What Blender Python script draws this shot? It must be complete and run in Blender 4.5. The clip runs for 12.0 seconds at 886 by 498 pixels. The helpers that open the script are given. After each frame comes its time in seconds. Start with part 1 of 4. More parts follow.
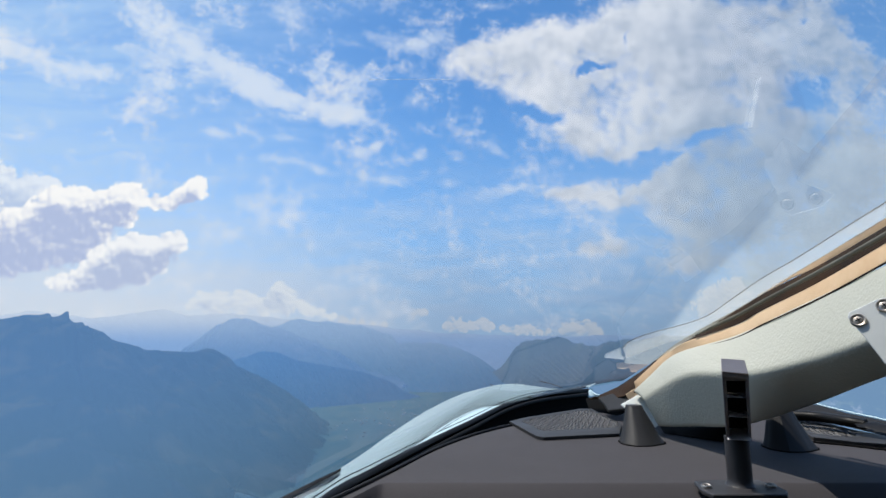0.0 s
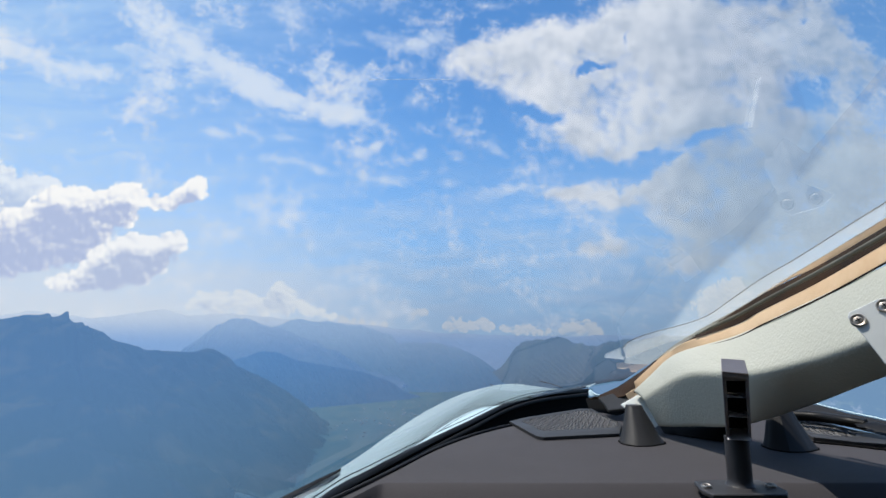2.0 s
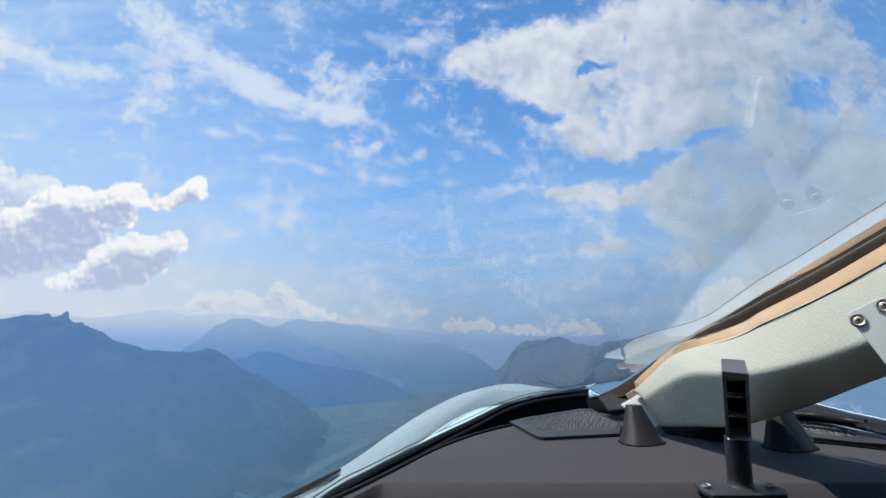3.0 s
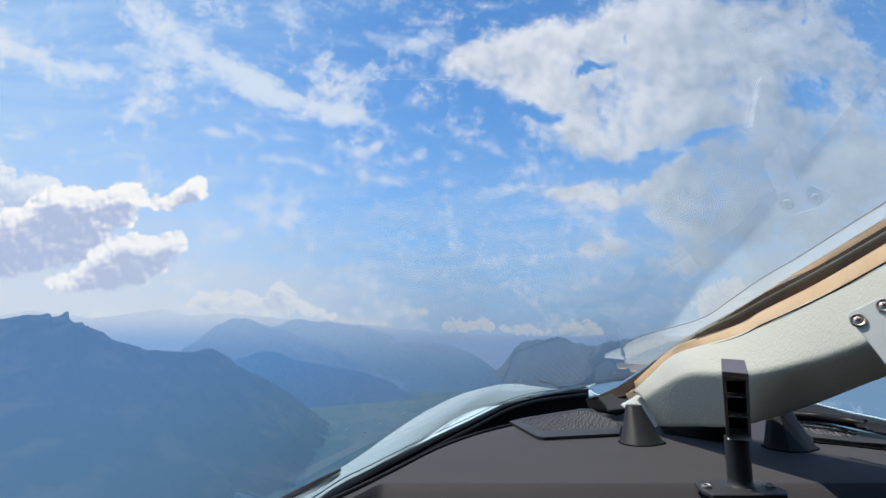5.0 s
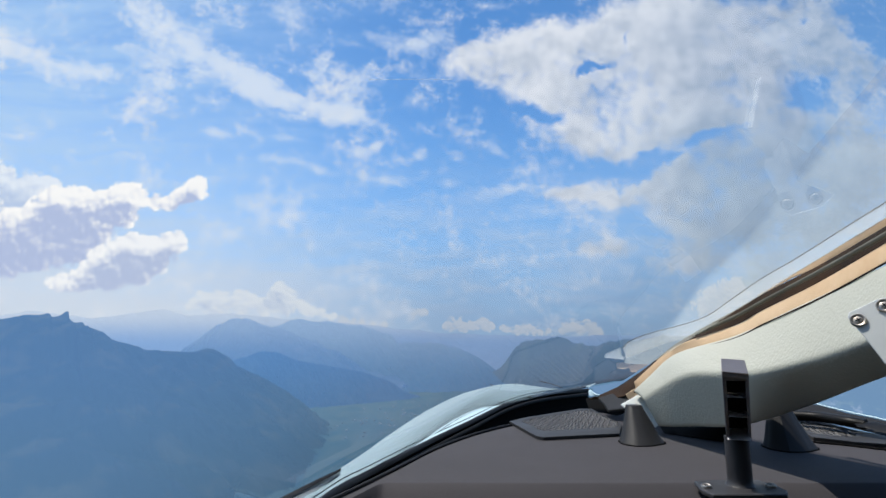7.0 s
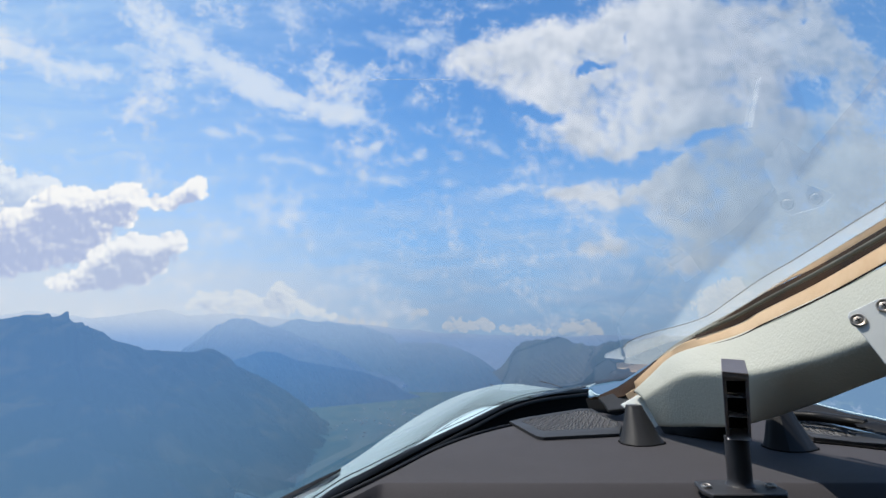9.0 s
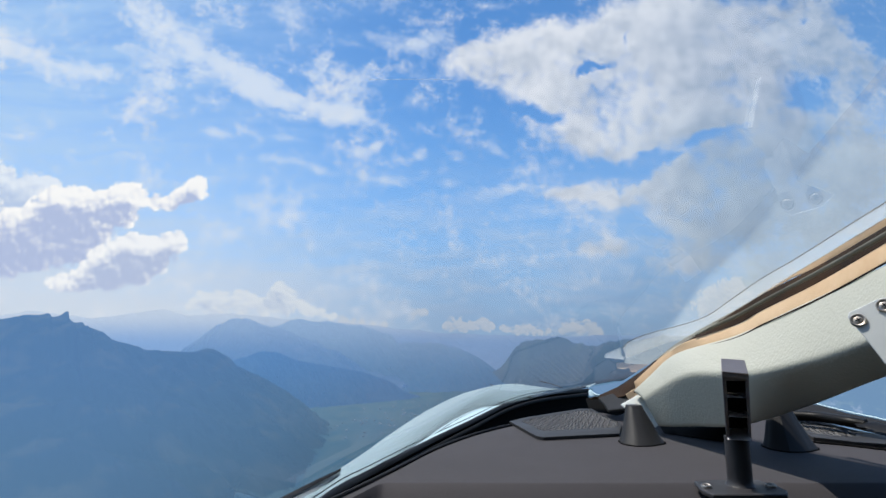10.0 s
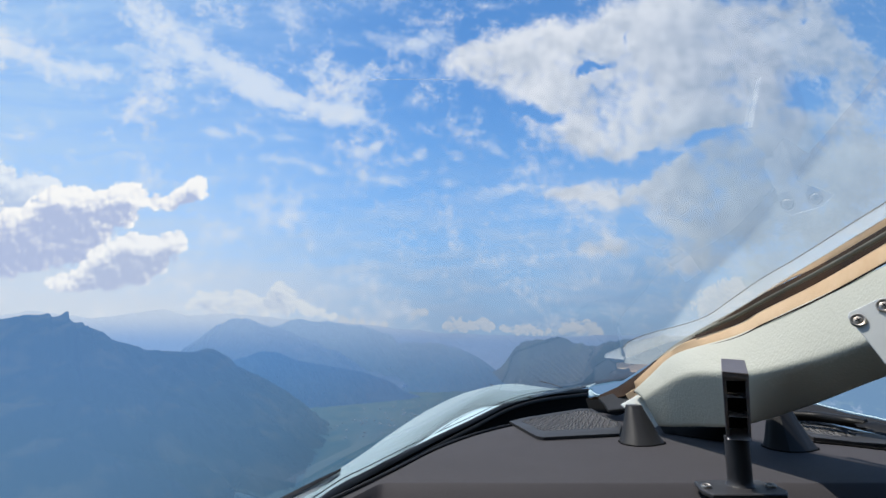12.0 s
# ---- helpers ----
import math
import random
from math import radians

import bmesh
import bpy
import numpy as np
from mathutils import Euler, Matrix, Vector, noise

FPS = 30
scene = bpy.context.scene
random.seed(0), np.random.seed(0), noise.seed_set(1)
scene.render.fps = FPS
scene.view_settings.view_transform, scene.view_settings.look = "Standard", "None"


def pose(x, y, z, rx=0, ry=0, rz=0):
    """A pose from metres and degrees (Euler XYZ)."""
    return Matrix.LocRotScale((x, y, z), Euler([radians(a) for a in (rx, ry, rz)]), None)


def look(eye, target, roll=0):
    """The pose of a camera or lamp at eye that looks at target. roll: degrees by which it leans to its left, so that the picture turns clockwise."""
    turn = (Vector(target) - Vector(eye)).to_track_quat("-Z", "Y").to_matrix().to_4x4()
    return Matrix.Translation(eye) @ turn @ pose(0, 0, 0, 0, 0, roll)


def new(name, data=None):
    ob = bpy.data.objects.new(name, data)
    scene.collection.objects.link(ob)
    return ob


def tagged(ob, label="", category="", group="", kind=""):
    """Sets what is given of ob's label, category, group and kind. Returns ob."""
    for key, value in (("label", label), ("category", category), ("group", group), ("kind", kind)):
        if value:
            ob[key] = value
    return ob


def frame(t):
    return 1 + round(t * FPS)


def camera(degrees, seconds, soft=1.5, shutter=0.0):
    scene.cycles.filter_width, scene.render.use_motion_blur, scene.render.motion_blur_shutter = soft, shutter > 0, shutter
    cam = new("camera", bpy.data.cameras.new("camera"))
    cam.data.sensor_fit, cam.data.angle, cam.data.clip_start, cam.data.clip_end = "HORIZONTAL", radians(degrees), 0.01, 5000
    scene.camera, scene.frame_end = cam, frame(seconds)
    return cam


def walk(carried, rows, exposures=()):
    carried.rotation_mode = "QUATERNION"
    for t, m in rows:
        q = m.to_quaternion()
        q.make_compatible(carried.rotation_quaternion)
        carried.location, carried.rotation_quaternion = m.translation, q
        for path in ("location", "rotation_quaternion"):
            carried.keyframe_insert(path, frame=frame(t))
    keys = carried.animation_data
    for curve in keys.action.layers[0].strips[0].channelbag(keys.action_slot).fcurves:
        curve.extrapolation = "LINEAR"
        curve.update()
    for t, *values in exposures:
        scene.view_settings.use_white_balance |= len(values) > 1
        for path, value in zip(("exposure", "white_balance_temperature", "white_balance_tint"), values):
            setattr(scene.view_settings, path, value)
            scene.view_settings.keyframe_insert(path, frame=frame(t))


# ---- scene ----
# The camera is fixed to the aircraft and rides with it: it keeps its place in the cockpit.
cam = camera(78.0, 12.0)
EYE, TILT = 1.2, 9.3
walk(cam, [(t, pose(0, 0, EYE, 90 + TILT, 0, 0)) for t in (0.0, 3.0, 6.0, 9.0, 12.0)])

# ---- light ----
SUN_AZ, SUN_EL = -52.0, 68.0          # degrees: right of straight ahead, above the horizon
SKY, SUN = 0.18, 5.0
sun_dir = Vector((math.sin(radians(SUN_AZ)) * math.cos(radians(SUN_EL)),
                  math.cos(radians(SUN_AZ)) * math.cos(radians(SUN_EL)), math.sin(radians(SUN_EL))))
lamp = bpy.data.lights.new("sun", "SUN")
lamp.energy, lamp.angle, lamp.color = SUN, radians(0.6), (1.0, 0.955, 0.88)
sun = new("sun", lamp)
sun.matrix_world = look(sun_dir * 50, (0, 0, 0))


# ---- node helpers ----
class Nodes:
    """Short hand for building a node tree."""

    def __init__(self, tree):
        self.tree = tree
        self.n = tree.nodes

    def put(self, socket, v):
        if isinstance(v, (int, float)):
            socket.default_value = v
        elif isinstance(v, (tuple, list, Vector)):
            k = len(socket.default_value)
            socket.default_value = (list(v) + [1.0])[:k] if k == 4 else list(v)[:k]
        else:
            self.tree.links.new(v, socket)

    def make(self, kind, **fields):
        node = self.n.new(kind)
        if "operation" in fields:
            node.operation = fields["operation"]
        if "use_clamp" in fields:
            node.use_clamp = fields["use_clamp"]
        if "interpolation_type" in fields:
            node.interpolation_type = fields["interpolation_type"]
        if "data_type" in fields:
            node.data_type = fields["data_type"]
        if "vector_type" in fields:
            node.vector_type = fields["vector_type"]
        if "feature" in fields:
            node.feature = fields["feature"]
        if "voronoi_dimensions" in fields:
            node.voronoi_dimensions = fields["voronoi_dimensions"]
        return node

    def math(self, op, a, b=0.0, clamp=False):
        node = self.make("ShaderNodeMath", operation=op, use_clamp=clamp)
        self.put(node.inputs[0], a)
        self.put(node.inputs[1], b)
        return node.outputs[0]

    def vec(self, op, a, b=(0, 0, 0), scale=1.0):
        node = self.make("ShaderNodeVectorMath", operation=op)
        self.put(node.inputs[0], a)
        self.put(node.inputs[1], b)
        if op == "SCALE":
            self.put(node.inputs[3], scale)
        return node.outputs["Value"] if op in ("LENGTH", "DOT_PRODUCT", "DISTANCE") else node.outputs[0]

    def noise(self, v, scale, detail=4.0, rough=0.55, distort=0.0, colour=False):
        node = self.make("ShaderNodeTexNoise")
        if v is not None:
            self.put(node.inputs["Vector"], v)
        for key, x in (("Scale", scale), ("Detail", detail), ("Roughness", rough), ("Distortion", distort)):
            node.inputs[key].default_value = x
        return node.outputs["Color" if colour else "Fac"]

    def ramp(self, x, a, b, lo=0.0, hi=1.0, smooth=True):
        node = self.make("ShaderNodeMapRange", interpolation_type="SMOOTHSTEP" if smooth else "LINEAR")
        for i, v in enumerate((x, a, b, lo, hi)):
            self.put(node.inputs[i], v)
        return node.outputs[0]

    def mix(self, f, a, b):
        node = self.make("ShaderNodeMix", data_type="RGBA")
        self.put(node.inputs[0], f)
        self.put(node.inputs[6], a)
        self.put(node.inputs[7], b)
        return node.outputs[2]

    def xyz(self, v):
        node = self.make("ShaderNodeSeparateXYZ")
        self.put(node.inputs[0], v)
        return node.outputs

    def join(self, x, y, z=0.0):
        node = self.make("ShaderNodeCombineXYZ")
        for i, v in enumerate((x, y, z)):
            self.put(node.inputs[i], v)
        return node.outputs[0]


# ---- sky: clear blue with broken cloud ----
world = bpy.data.worlds.new("sky")
scene.world = world
world.use_nodes = True
w = Nodes(world.node_tree)
w.n.clear()
way = w.make("ShaderNodeTexCoord").outputs["Generated"]
dx, dy, dz = w.xyz(way)[:3]
ahead = w.math("MAXIMUM", w.math("ABSOLUTE", dy), 0.05)
uv = w.join(w.math("DIVIDE", dx, ahead), w.math("DIVIDE", dz, ahead))
nishita = w.make("ShaderNodeTexSky")
nishita.sky_type, nishita.sun_disc, nishita.altitude = "NISHITA", False, 2200
nishita.sun_elevation, nishita.sun_rotation = radians(SUN_EL), radians(SUN_AZ)
nishita.air_density, nishita.dust_density, nishita.ozone_density = 1.0, 0.3, 4.0
blue = w.vec("MULTIPLY", nishita.outputs[0], (0.58 * SKY, 0.92 * SKY, 1.07 * SKY))   # deep alpine blue

STREAKS = [  # high torn streaks: u, v, half axes, angle, strength
    (-0.792, 0.538, 0.170, 0.047, -13, 1.00), (-0.684, 0.518, 0.090, 0.026, -10, 0.90), (-0.851, 0.566, 0.104, 0.026, -15, 0.60), (-0.602, 0.644, 0.154, 0.053, -31, 0.80),
    (-0.507, 0.584, 0.140, 0.052, -33, 0.95), (-0.444, 0.638, 0.083, 0.053, -36, 0.55), (-0.577, 0.554, 0.113, 0.036, -13, 0.70), (-0.534, 0.500, 0.121, 0.026, 3, 0.75),
    (-0.402, 0.506, 0.136, 0.052, -23, 1.15), (-0.289, 0.459, 0.144, 0.048, -18, 1.25), (-0.179, 0.424, 0.093, 0.032, -17, 1.15), (-0.231, 0.518, 0.061, 0.038, 27, 0.90),
    (-0.175, 0.488, 0.072, 0.047, 0, 1.10), (-0.448, 0.453, 0.042, 0.025, -16, 0.80), (-0.143, 0.526, 0.031, 0.021, 32, 0.70)]
TUFTS = [  # small tufts below them
    (-0.432, 0.387, 0.042, 0.018, -12, 1.00), (-0.373, 0.394, 0.050, 0.015, -14, 0.75), (-0.302, 0.373, 0.060, 0.017, -8, 0.70), (-0.327, 0.331, 0.054, 0.014, -8, 0.80),
    (-0.251, 0.314, 0.071, 0.016, -22, 0.80), (-0.155, 0.353, 0.056, 0.022, 13, 1.00), (-0.132, 0.360, 0.019, 0.014, 21, 0.60), (-0.047, 0.348, 0.037, 0.017, 21, 1.00),
    (-0.111, 0.295, 0.075, 0.021, -8, 0.85), (0.012, 0.291, 0.041, 0.020, 0, 0.80), (-0.054, 0.448, 0.055, 0.028, 8, 0.60), (-0.182, 0.548, 0.045, 0.030, 22, 0.35),
    (-0.828, 0.387, 0.066, 0.014, -8, 0.90), (-0.700, 0.357, 0.033, 0.011, -14, 0.70), (-0.210, 0.394, 0.024, 0.009, 0, 0.50), (0.055, 0.388, 0.035, 0.016, 10, 0.60)]
UPPER = [  # loose wisps round the heap cloud
    (-0.303, 0.644, 0.070, 0.040, -31, 0.95), (-0.405, 0.657, 0.046, 0.030, -21, 0.60), (-0.274, 0.614, 0.024, 0.041, 64, 0.50), (-0.128, 0.596, 0.058, 0.046, -47, 0.45),
    (-0.077, 0.566, 0.050, 0.031, -9, 1.00), (-0.021, 0.574, 0.062, 0.042, 11, 1.10), (0.086, 0.663, 0.062, 0.017, 0, 0.70), (0.124, 0.278, 0.080, 0.022, 8, 0.75),
    (0.093, 0.360, 0.065, 0.018, -26, 0.60), (0.186, 0.235, 0.095, 0.028, 3, 0.60), (0.146, 0.317, 0.059, 0.018, -16, 0.55), (0.191, 0.390, 0.054, 0.029, -21, 0.60),
    (0.238, 0.197, 0.074, 0.019, 10, 0.50)]
HEAPS = [  # the broad heap cloud ahead
    (0.051, 0.536, 0.078, 0.054, -21, 1.00), (0.129, 0.542, 0.100, 0.078, 0, 1.30), (0.224, 0.584, 0.101, 0.073, 0, 1.20), (0.183, 0.488, 0.120, 0.065, -16, 1.20),
    (0.324, 0.442, 0.141, 0.119, -11, 1.60), (0.299, 0.373, 0.119, 0.057, 0, 1.10), (0.384, 0.536, 0.144, 0.121, 0, 1.40), (0.423, 0.632, 0.146, 0.074, 0, 1.20),
    (0.342, 0.596, 0.089, 0.049, 0, 0.90), (0.552, 0.560, 0.178, 0.148, 0, 1.40), (0.475, 0.419, 0.157, 0.080, 15, 1.10), (0.689, 0.596, 0.157, 0.111, 0, 1.20),
    (0.618, 0.430, 0.153, 0.082, 0, 0.80), (0.791, 0.512, 0.122, 0.109, 0, 1.10), (0.753, 0.373, 0.162, 0.081, 0, 1.10)]
LOWER = [  # its low grey skirts over the post
    (0.478, 0.317, 0.133, 0.044, 18, 1.20), (0.584, 0.306, 0.161, 0.079, 0, 1.20), (0.410, 0.262, 0.118, 0.049, 5, 1.10), (0.283, 0.262, 0.107, 0.038, 5, 0.90),
    (0.491, 0.208, 0.137, 0.054, 0, 1.00), (0.649, 0.208, 0.158, 0.088, 0, 1.10), (0.785, 0.284, 0.128, 0.113, 0, 1.10), (0.310, 0.160, 0.074, 0.023, 5, 0.70),
    (0.219, 0.267, 0.074, 0.024, 0, 0.55), (0.465, 0.144, 0.127, 0.037, 10, 0.70), (0.511, 0.071, 0.064, 0.040, 24, 1.00), (0.588, 0.112, 0.087, 0.051, 24, 0.90),
    (0.184, 0.154, 0.126, 0.021, 5, 0.35)]
GAPS = [  # blue holes in it
    (0.300, 0.530, 0.054, 0.013, 16, 1.30), (0.277, 0.514, 0.021, 0.011, 36, 1.00), (0.361, 0.590, 0.011, 0.027, -27, 1.00), (0.170, 0.433, 0.060, 0.021, -13, 0.90),
    (0.219, 0.424, 0.024, 0.030, 0, 0.70), (0.411, 0.348, 0.052, 0.018, 6, 1.40), (0.365, 0.306, 0.049, 0.022, 20, 1.20), (0.329, 0.284, 0.015, 0.029, 0, 0.90),
    (0.365, 0.208, 0.047, 0.022, -10, 1.20), (0.342, 0.181, 0.042, 0.015, -5, 0.70), (0.702, 0.453, 0.050, 0.028, 10, 0.80), (0.738, 0.486, 0.051, 0.014, 15, 0.80),
    (0.516, 0.384, 0.090, 0.015, 22, 0.90), (0.829, 0.596, 0.076, 0.049, 57, 0.90), (0.714, 0.620, 0.026, 0.014, 21, 0.70), (0.717, 0.245, 0.064, 0.017, 5, 0.60)]


def union(items, where):
    """The sum of soft ellipses at a place; the running sum travels in the third component."""
    at = w.xyz(where)
    here = w.join(at[0], at[1], 0.0)
    for u, v, a, b, angle, strength in items:
        node = w.make("ShaderNodeMapping", vector_type="TEXTURE")
        w.put(node.inputs[0], here)
        node.inputs[1].default_value = (u, v, 0)
        node.inputs[2].default_value = (0, 0, radians(angle))
        node.inputs[3].default_value = (a, b, 1e6)
        rim = w.math("SUBTRACT", 1.0, w.vec("LENGTH", node.outputs[0]), clamp=True)
        here = w.vec("ADD", here, w.join(0.0, 0.0, w.math("MULTIPLY", rim, strength)))
    return w.xyz(here)[2]


warp = w.vec("SUBTRACT", w.noise(uv, 4.5, 4.0, 0.55, colour=True), (0.5, 0.5, 0.5))
fine = w.vec("SUBTRACT", w.noise(uv, 19.0, 4.0, 0.6, colour=True), (0.5, 0.5, 0.5))
bent = w.vec("ADD", uv, w.vec("ADD", w.vec("SCALE", warp, scale=0.055), w.vec("SCALE", fine, scale=0.024)))
side = w.xyz(bent)[0]
# the wind draws the high cloud out along one way
drawn = w.join(w.vec("DOT_PRODUCT", bent, (0.91, -0.41, 0.0)), w.math("MULTIPLY", w.vec("DOT_PRODUCT", bent, (0.41, 0.91, 0.0)), 2.1))
rags = w.math("SUBTRACT", w.noise(w.vec("ADD", uv, w.vec("SCALE", fine, scale=0.012)), 34.0, 4.0, 0.68), 0.5)
tear = w.math("ADD", w.math("SUBTRACT", w.noise(drawn, 12.0, 6.0, 0.66), 0.5), w.math("MULTIPLY", rags, 0.6))
puff = w.noise(bent, 7.5, 6.5, 0.64)
lump = w.math("ADD", w.math("SUBTRACT", puff, 0.5), w.math("MULTIPLY", rags, 0.42))
band = w.noise(w.vec("MULTIPLY", bent, (1.2, 9.0, 1.0)), 3.5, 5.0, 0.6)
height = w.math("ABSOLUTE", dz)
# milky air towards the horizon and the sun's side
milk = w.ramp(height, 0.02, 0.46, 0.95, 0.0)
milk = w.math("MULTIPLY", milk, w.ramp(band, 0.2, 0.7, 0.7, 1.0))
sky = w.mix(milk, blue, w.mix(w.ramp(side, -0.8, 0.0), (0.62, 0.77, 0.97), (0.33, 0.55, 0.88)))
veil = w.math("ADD", w.ramp(side, -0.9, 0.1, 0.95, 0.02), w.ramp(side, 0.1, 0.6, 0.0, 0.12))
veil = w.math("MULTIPLY", veil, w.ramp(band, 0.25, 0.75, 0.5, 1.0))
sky = w.mix(veil, sky, (0.45, 0.66, 0.95))
low = w.ramp(w.math("SUBTRACT", height, w.math("MULTIPLY", w.math("SUBTRACT", band, 0.5), 0.12)), 0.0, 0.24, 0.85, 0.0)
sky = w.mix(low, sky, w.mix(w.ramp(side, -0.55, 0.1), (0.60, 0.70, 0.86), (0.28, 0.47, 0.76)))
bright = w.math("MULTIPLY", w.ramp(side, -0.75, 0.1, 0.9, 0.08), w.ramp(w.math("SUBTRACT", height, w.math("MULTIPLY", w.math("SUBTRACT", band, 0.5), 0.16)), 0.0, 0.20, 1.0, 0.0))
sky = w.mix(bright, sky, (0.68, 0.76, 0.87))
wisp = w.noise(w.vec("MULTIPLY", bent, (1.0, 5.0, 1.0)), 6.0, 6.0, 0.66)
sheet = w.math("MULTIPLY", w.ramp(wisp, 0.38, 0.72, 0.0, 0.38), w.math("MULTIPLY", w.ramp(height, 0.0, 0.10), w.ramp(height, 0.16, 0.36, 1.0, 0.0)))
sky = w.mix(sheet, sky, (0.66, 0.75, 0.88))
# high streaks and tufts, torn and thin
streak = w.ramp(w.math("ADD", w.math("MULTIPLY", union(STREAKS, bent), 1.32), w.math("MULTIPLY", tear, 3.5)), 0.02, 1.7)
tuft = w.ramp(w.math("ADD", w.math("MAXIMUM", union(TUFTS, bent), union(UPPER, bent)), w.math("MULTIPLY", tear, 1.9)), 0.05, 1.25, 0.0, 0.85)
sky = w.mix(w.math("MULTIPLY", w.math("MAXIMUM", streak, tuft), 0.92), sky, (0.70, 0.80, 0.95))
# the heap cloud: white where it is thin and to the sun's side, grey underneath
body = w.math("SUBTRACT", w.math("MINIMUM", union(HEAPS + LOWER, bent), 0.82), w.math("MULTIPLY", union(GAPS, w.vec("ADD", bent, w.vec("SCALE", fine, scale=0.035))), 0.80))
heap_d = w.math("ADD", body, w.math("MULTIPLY", lump, 2.5))
heap = w.math("MULTIPLY", w.ramp(heap_d, -0.05, 0.85), w.ramp(side, 0.2, 0.75, 0.96, 0.84))
toward = w.vec("ADD", bent, (-0.022, 0.034, 0.0))
relief = w.math("SUBTRACT", puff, w.noise(toward, 7.5, 6.5, 0.64))
thick = w.math("SUBTRACT", w.ramp(heap_d, 0.25, 1.7, 0.05, 0.55), w.math("MULTIPLY", relief, 2.6))
thick = w.math("ADD", thick, w.ramp(side, 0.35, 0.75, 0.0, 0.40), clamp=True)
sky = w.mix(heap, sky, w.mix(thick, w.mix(w.math("MULTIPLY", w.ramp(side, 0.2, 0.6), w.ramp(w.xyz(bent)[1], 0.30, 0.52, 1.0, 0.2)), (0.80, 0.845, 0.925), (0.46, 0.58, 0.71)), (0.31, 0.41, 0.56)))
# cumulus: lobes of each heap, by u, v and size
TOWER = [
    (-0.767, 0.220, 0.024), (-0.738, 0.249, 0.029), (-0.722, 0.262, 0.020), (-0.695, 0.260, 0.022), (-0.665, 0.262, 0.020), (-0.637, 0.260, 0.018), (-0.613, 0.267, 0.020),
    (-0.584, 0.273, 0.018), (-0.597, 0.260, 0.018), (-0.554, 0.253, 0.016), (-0.535, 0.249, 0.015), (-0.513, 0.249, 0.013), (-0.495, 0.256, 0.018), (-0.479, 0.275, 0.018),
    (-0.464, 0.293, 0.014), (-0.460, 0.273, 0.017), (-0.805, 0.208, 0.028), (-0.760, 0.181, 0.043), (-0.710, 0.202, 0.041), (-0.669, 0.218, 0.031), (-0.628, 0.224, 0.028),
    (-0.591, 0.229, 0.020), (-0.810, 0.160, 0.039), (-0.706, 0.165, 0.034), (-0.655, 0.181, 0.030), (-0.682, 0.240, 0.022), (-0.858, 0.208, 0.044), (-0.861, 0.154, 0.054),
    (-0.757, 0.154, 0.026)]
HEAP = [
    (-0.599, 0.169, 0.021), (-0.572, 0.173, 0.016), (-0.547, 0.169, 0.015), (-0.518, 0.173, 0.015), (-0.497, 0.181, 0.013), (-0.488, 0.169, 0.011), (-0.583, 0.144, 0.028),
    (-0.551, 0.138, 0.025), (-0.516, 0.149, 0.019), (-0.628, 0.125, 0.025), (-0.602, 0.117, 0.021), (-0.658, 0.112, 0.021), (-0.560, 0.121, 0.019), (-0.688, 0.104, 0.015),
    (-0.714, 0.099, 0.013), (-0.631, 0.149, 0.017)]
BACK = [
    (-0.814, 0.278, 0.031), (-0.772, 0.284, 0.022), (-0.735, 0.288, 0.016), (-0.848, 0.289, 0.034), (-0.790, 0.256, 0.029), (-0.865, 0.262, 0.044)]
BANK_AHEAD = [
    (-0.439, 0.073, 0.009), (-0.419, 0.075, 0.010), (-0.424, 0.063, 0.012), (-0.396, 0.069, 0.009), (-0.376, 0.077, 0.009), (-0.355, 0.071, 0.009), (-0.385, 0.058, 0.010),
    (-0.339, 0.060, 0.010), (-0.324, 0.071, 0.009), (-0.308, 0.083, 0.009), (-0.297, 0.093, 0.008), (-0.289, 0.085, 0.009), (-0.281, 0.075, 0.011), (-0.303, 0.067, 0.012),
    (-0.267, 0.063, 0.010), (-0.251, 0.054, 0.008), (-0.234, 0.048, 0.008), (-0.218, 0.044, 0.007), (-0.199, 0.040, 0.006), (-0.410, 0.052, 0.008), (-0.364, 0.052, 0.009),
    (-0.323, 0.051, 0.009), (-0.457, 0.060, 0.008), (-0.282, 0.053, 0.009)]
BANK_BEYOND = [
    (-0.182, 0.034, 0.005), (-0.166, 0.031, 0.005), (-0.147, 0.029, 0.005), (-0.127, 0.027, 0.004), (-0.106, 0.024, 0.004), (0.008, 0.022, 0.006), (0.020, 0.028, 0.008),
    (0.037, 0.026, 0.008), (0.055, 0.023, 0.006), (0.074, 0.025, 0.007), (0.082, 0.018, 0.006), (0.110, 0.016, 0.005), (0.131, 0.016, 0.006), (0.149, 0.018, 0.007),
    (0.170, 0.014, 0.006), (0.192, 0.012, 0.005), (0.221, 0.016, 0.007), (0.241, 0.020, 0.009), (0.260, 0.018, 0.009), (0.274, 0.016, 0.007), (0.286, 0.012, 0.005),
    (0.485, 0.060, 0.017), (0.506, 0.073, 0.015), (0.533, 0.085, 0.019), (-0.050, 0.044, 0.006), (-0.033, 0.047, 0.005)]


def billow(where):
    """Cauliflower relief at three sizes."""
    total = None
    for scale, amount in ((20.0, 0.60), (46.0, 0.42), (105.0, 0.26)):
        cell = w.make("ShaderNodeTexVoronoi", feature="SMOOTH_F1", voronoi_dimensions="2D")
        w.put(cell.inputs["Vector"], where)
        cell.inputs["Scale"].default_value = scale
        cell.inputs["Smoothness"].default_value = 0.25
        d = w.math("MULTIPLY", w.math("SUBTRACT", 0.45, cell.outputs["Distance"]), amount)
        total = d if total is None else w.math("ADD", total, d)
    return total


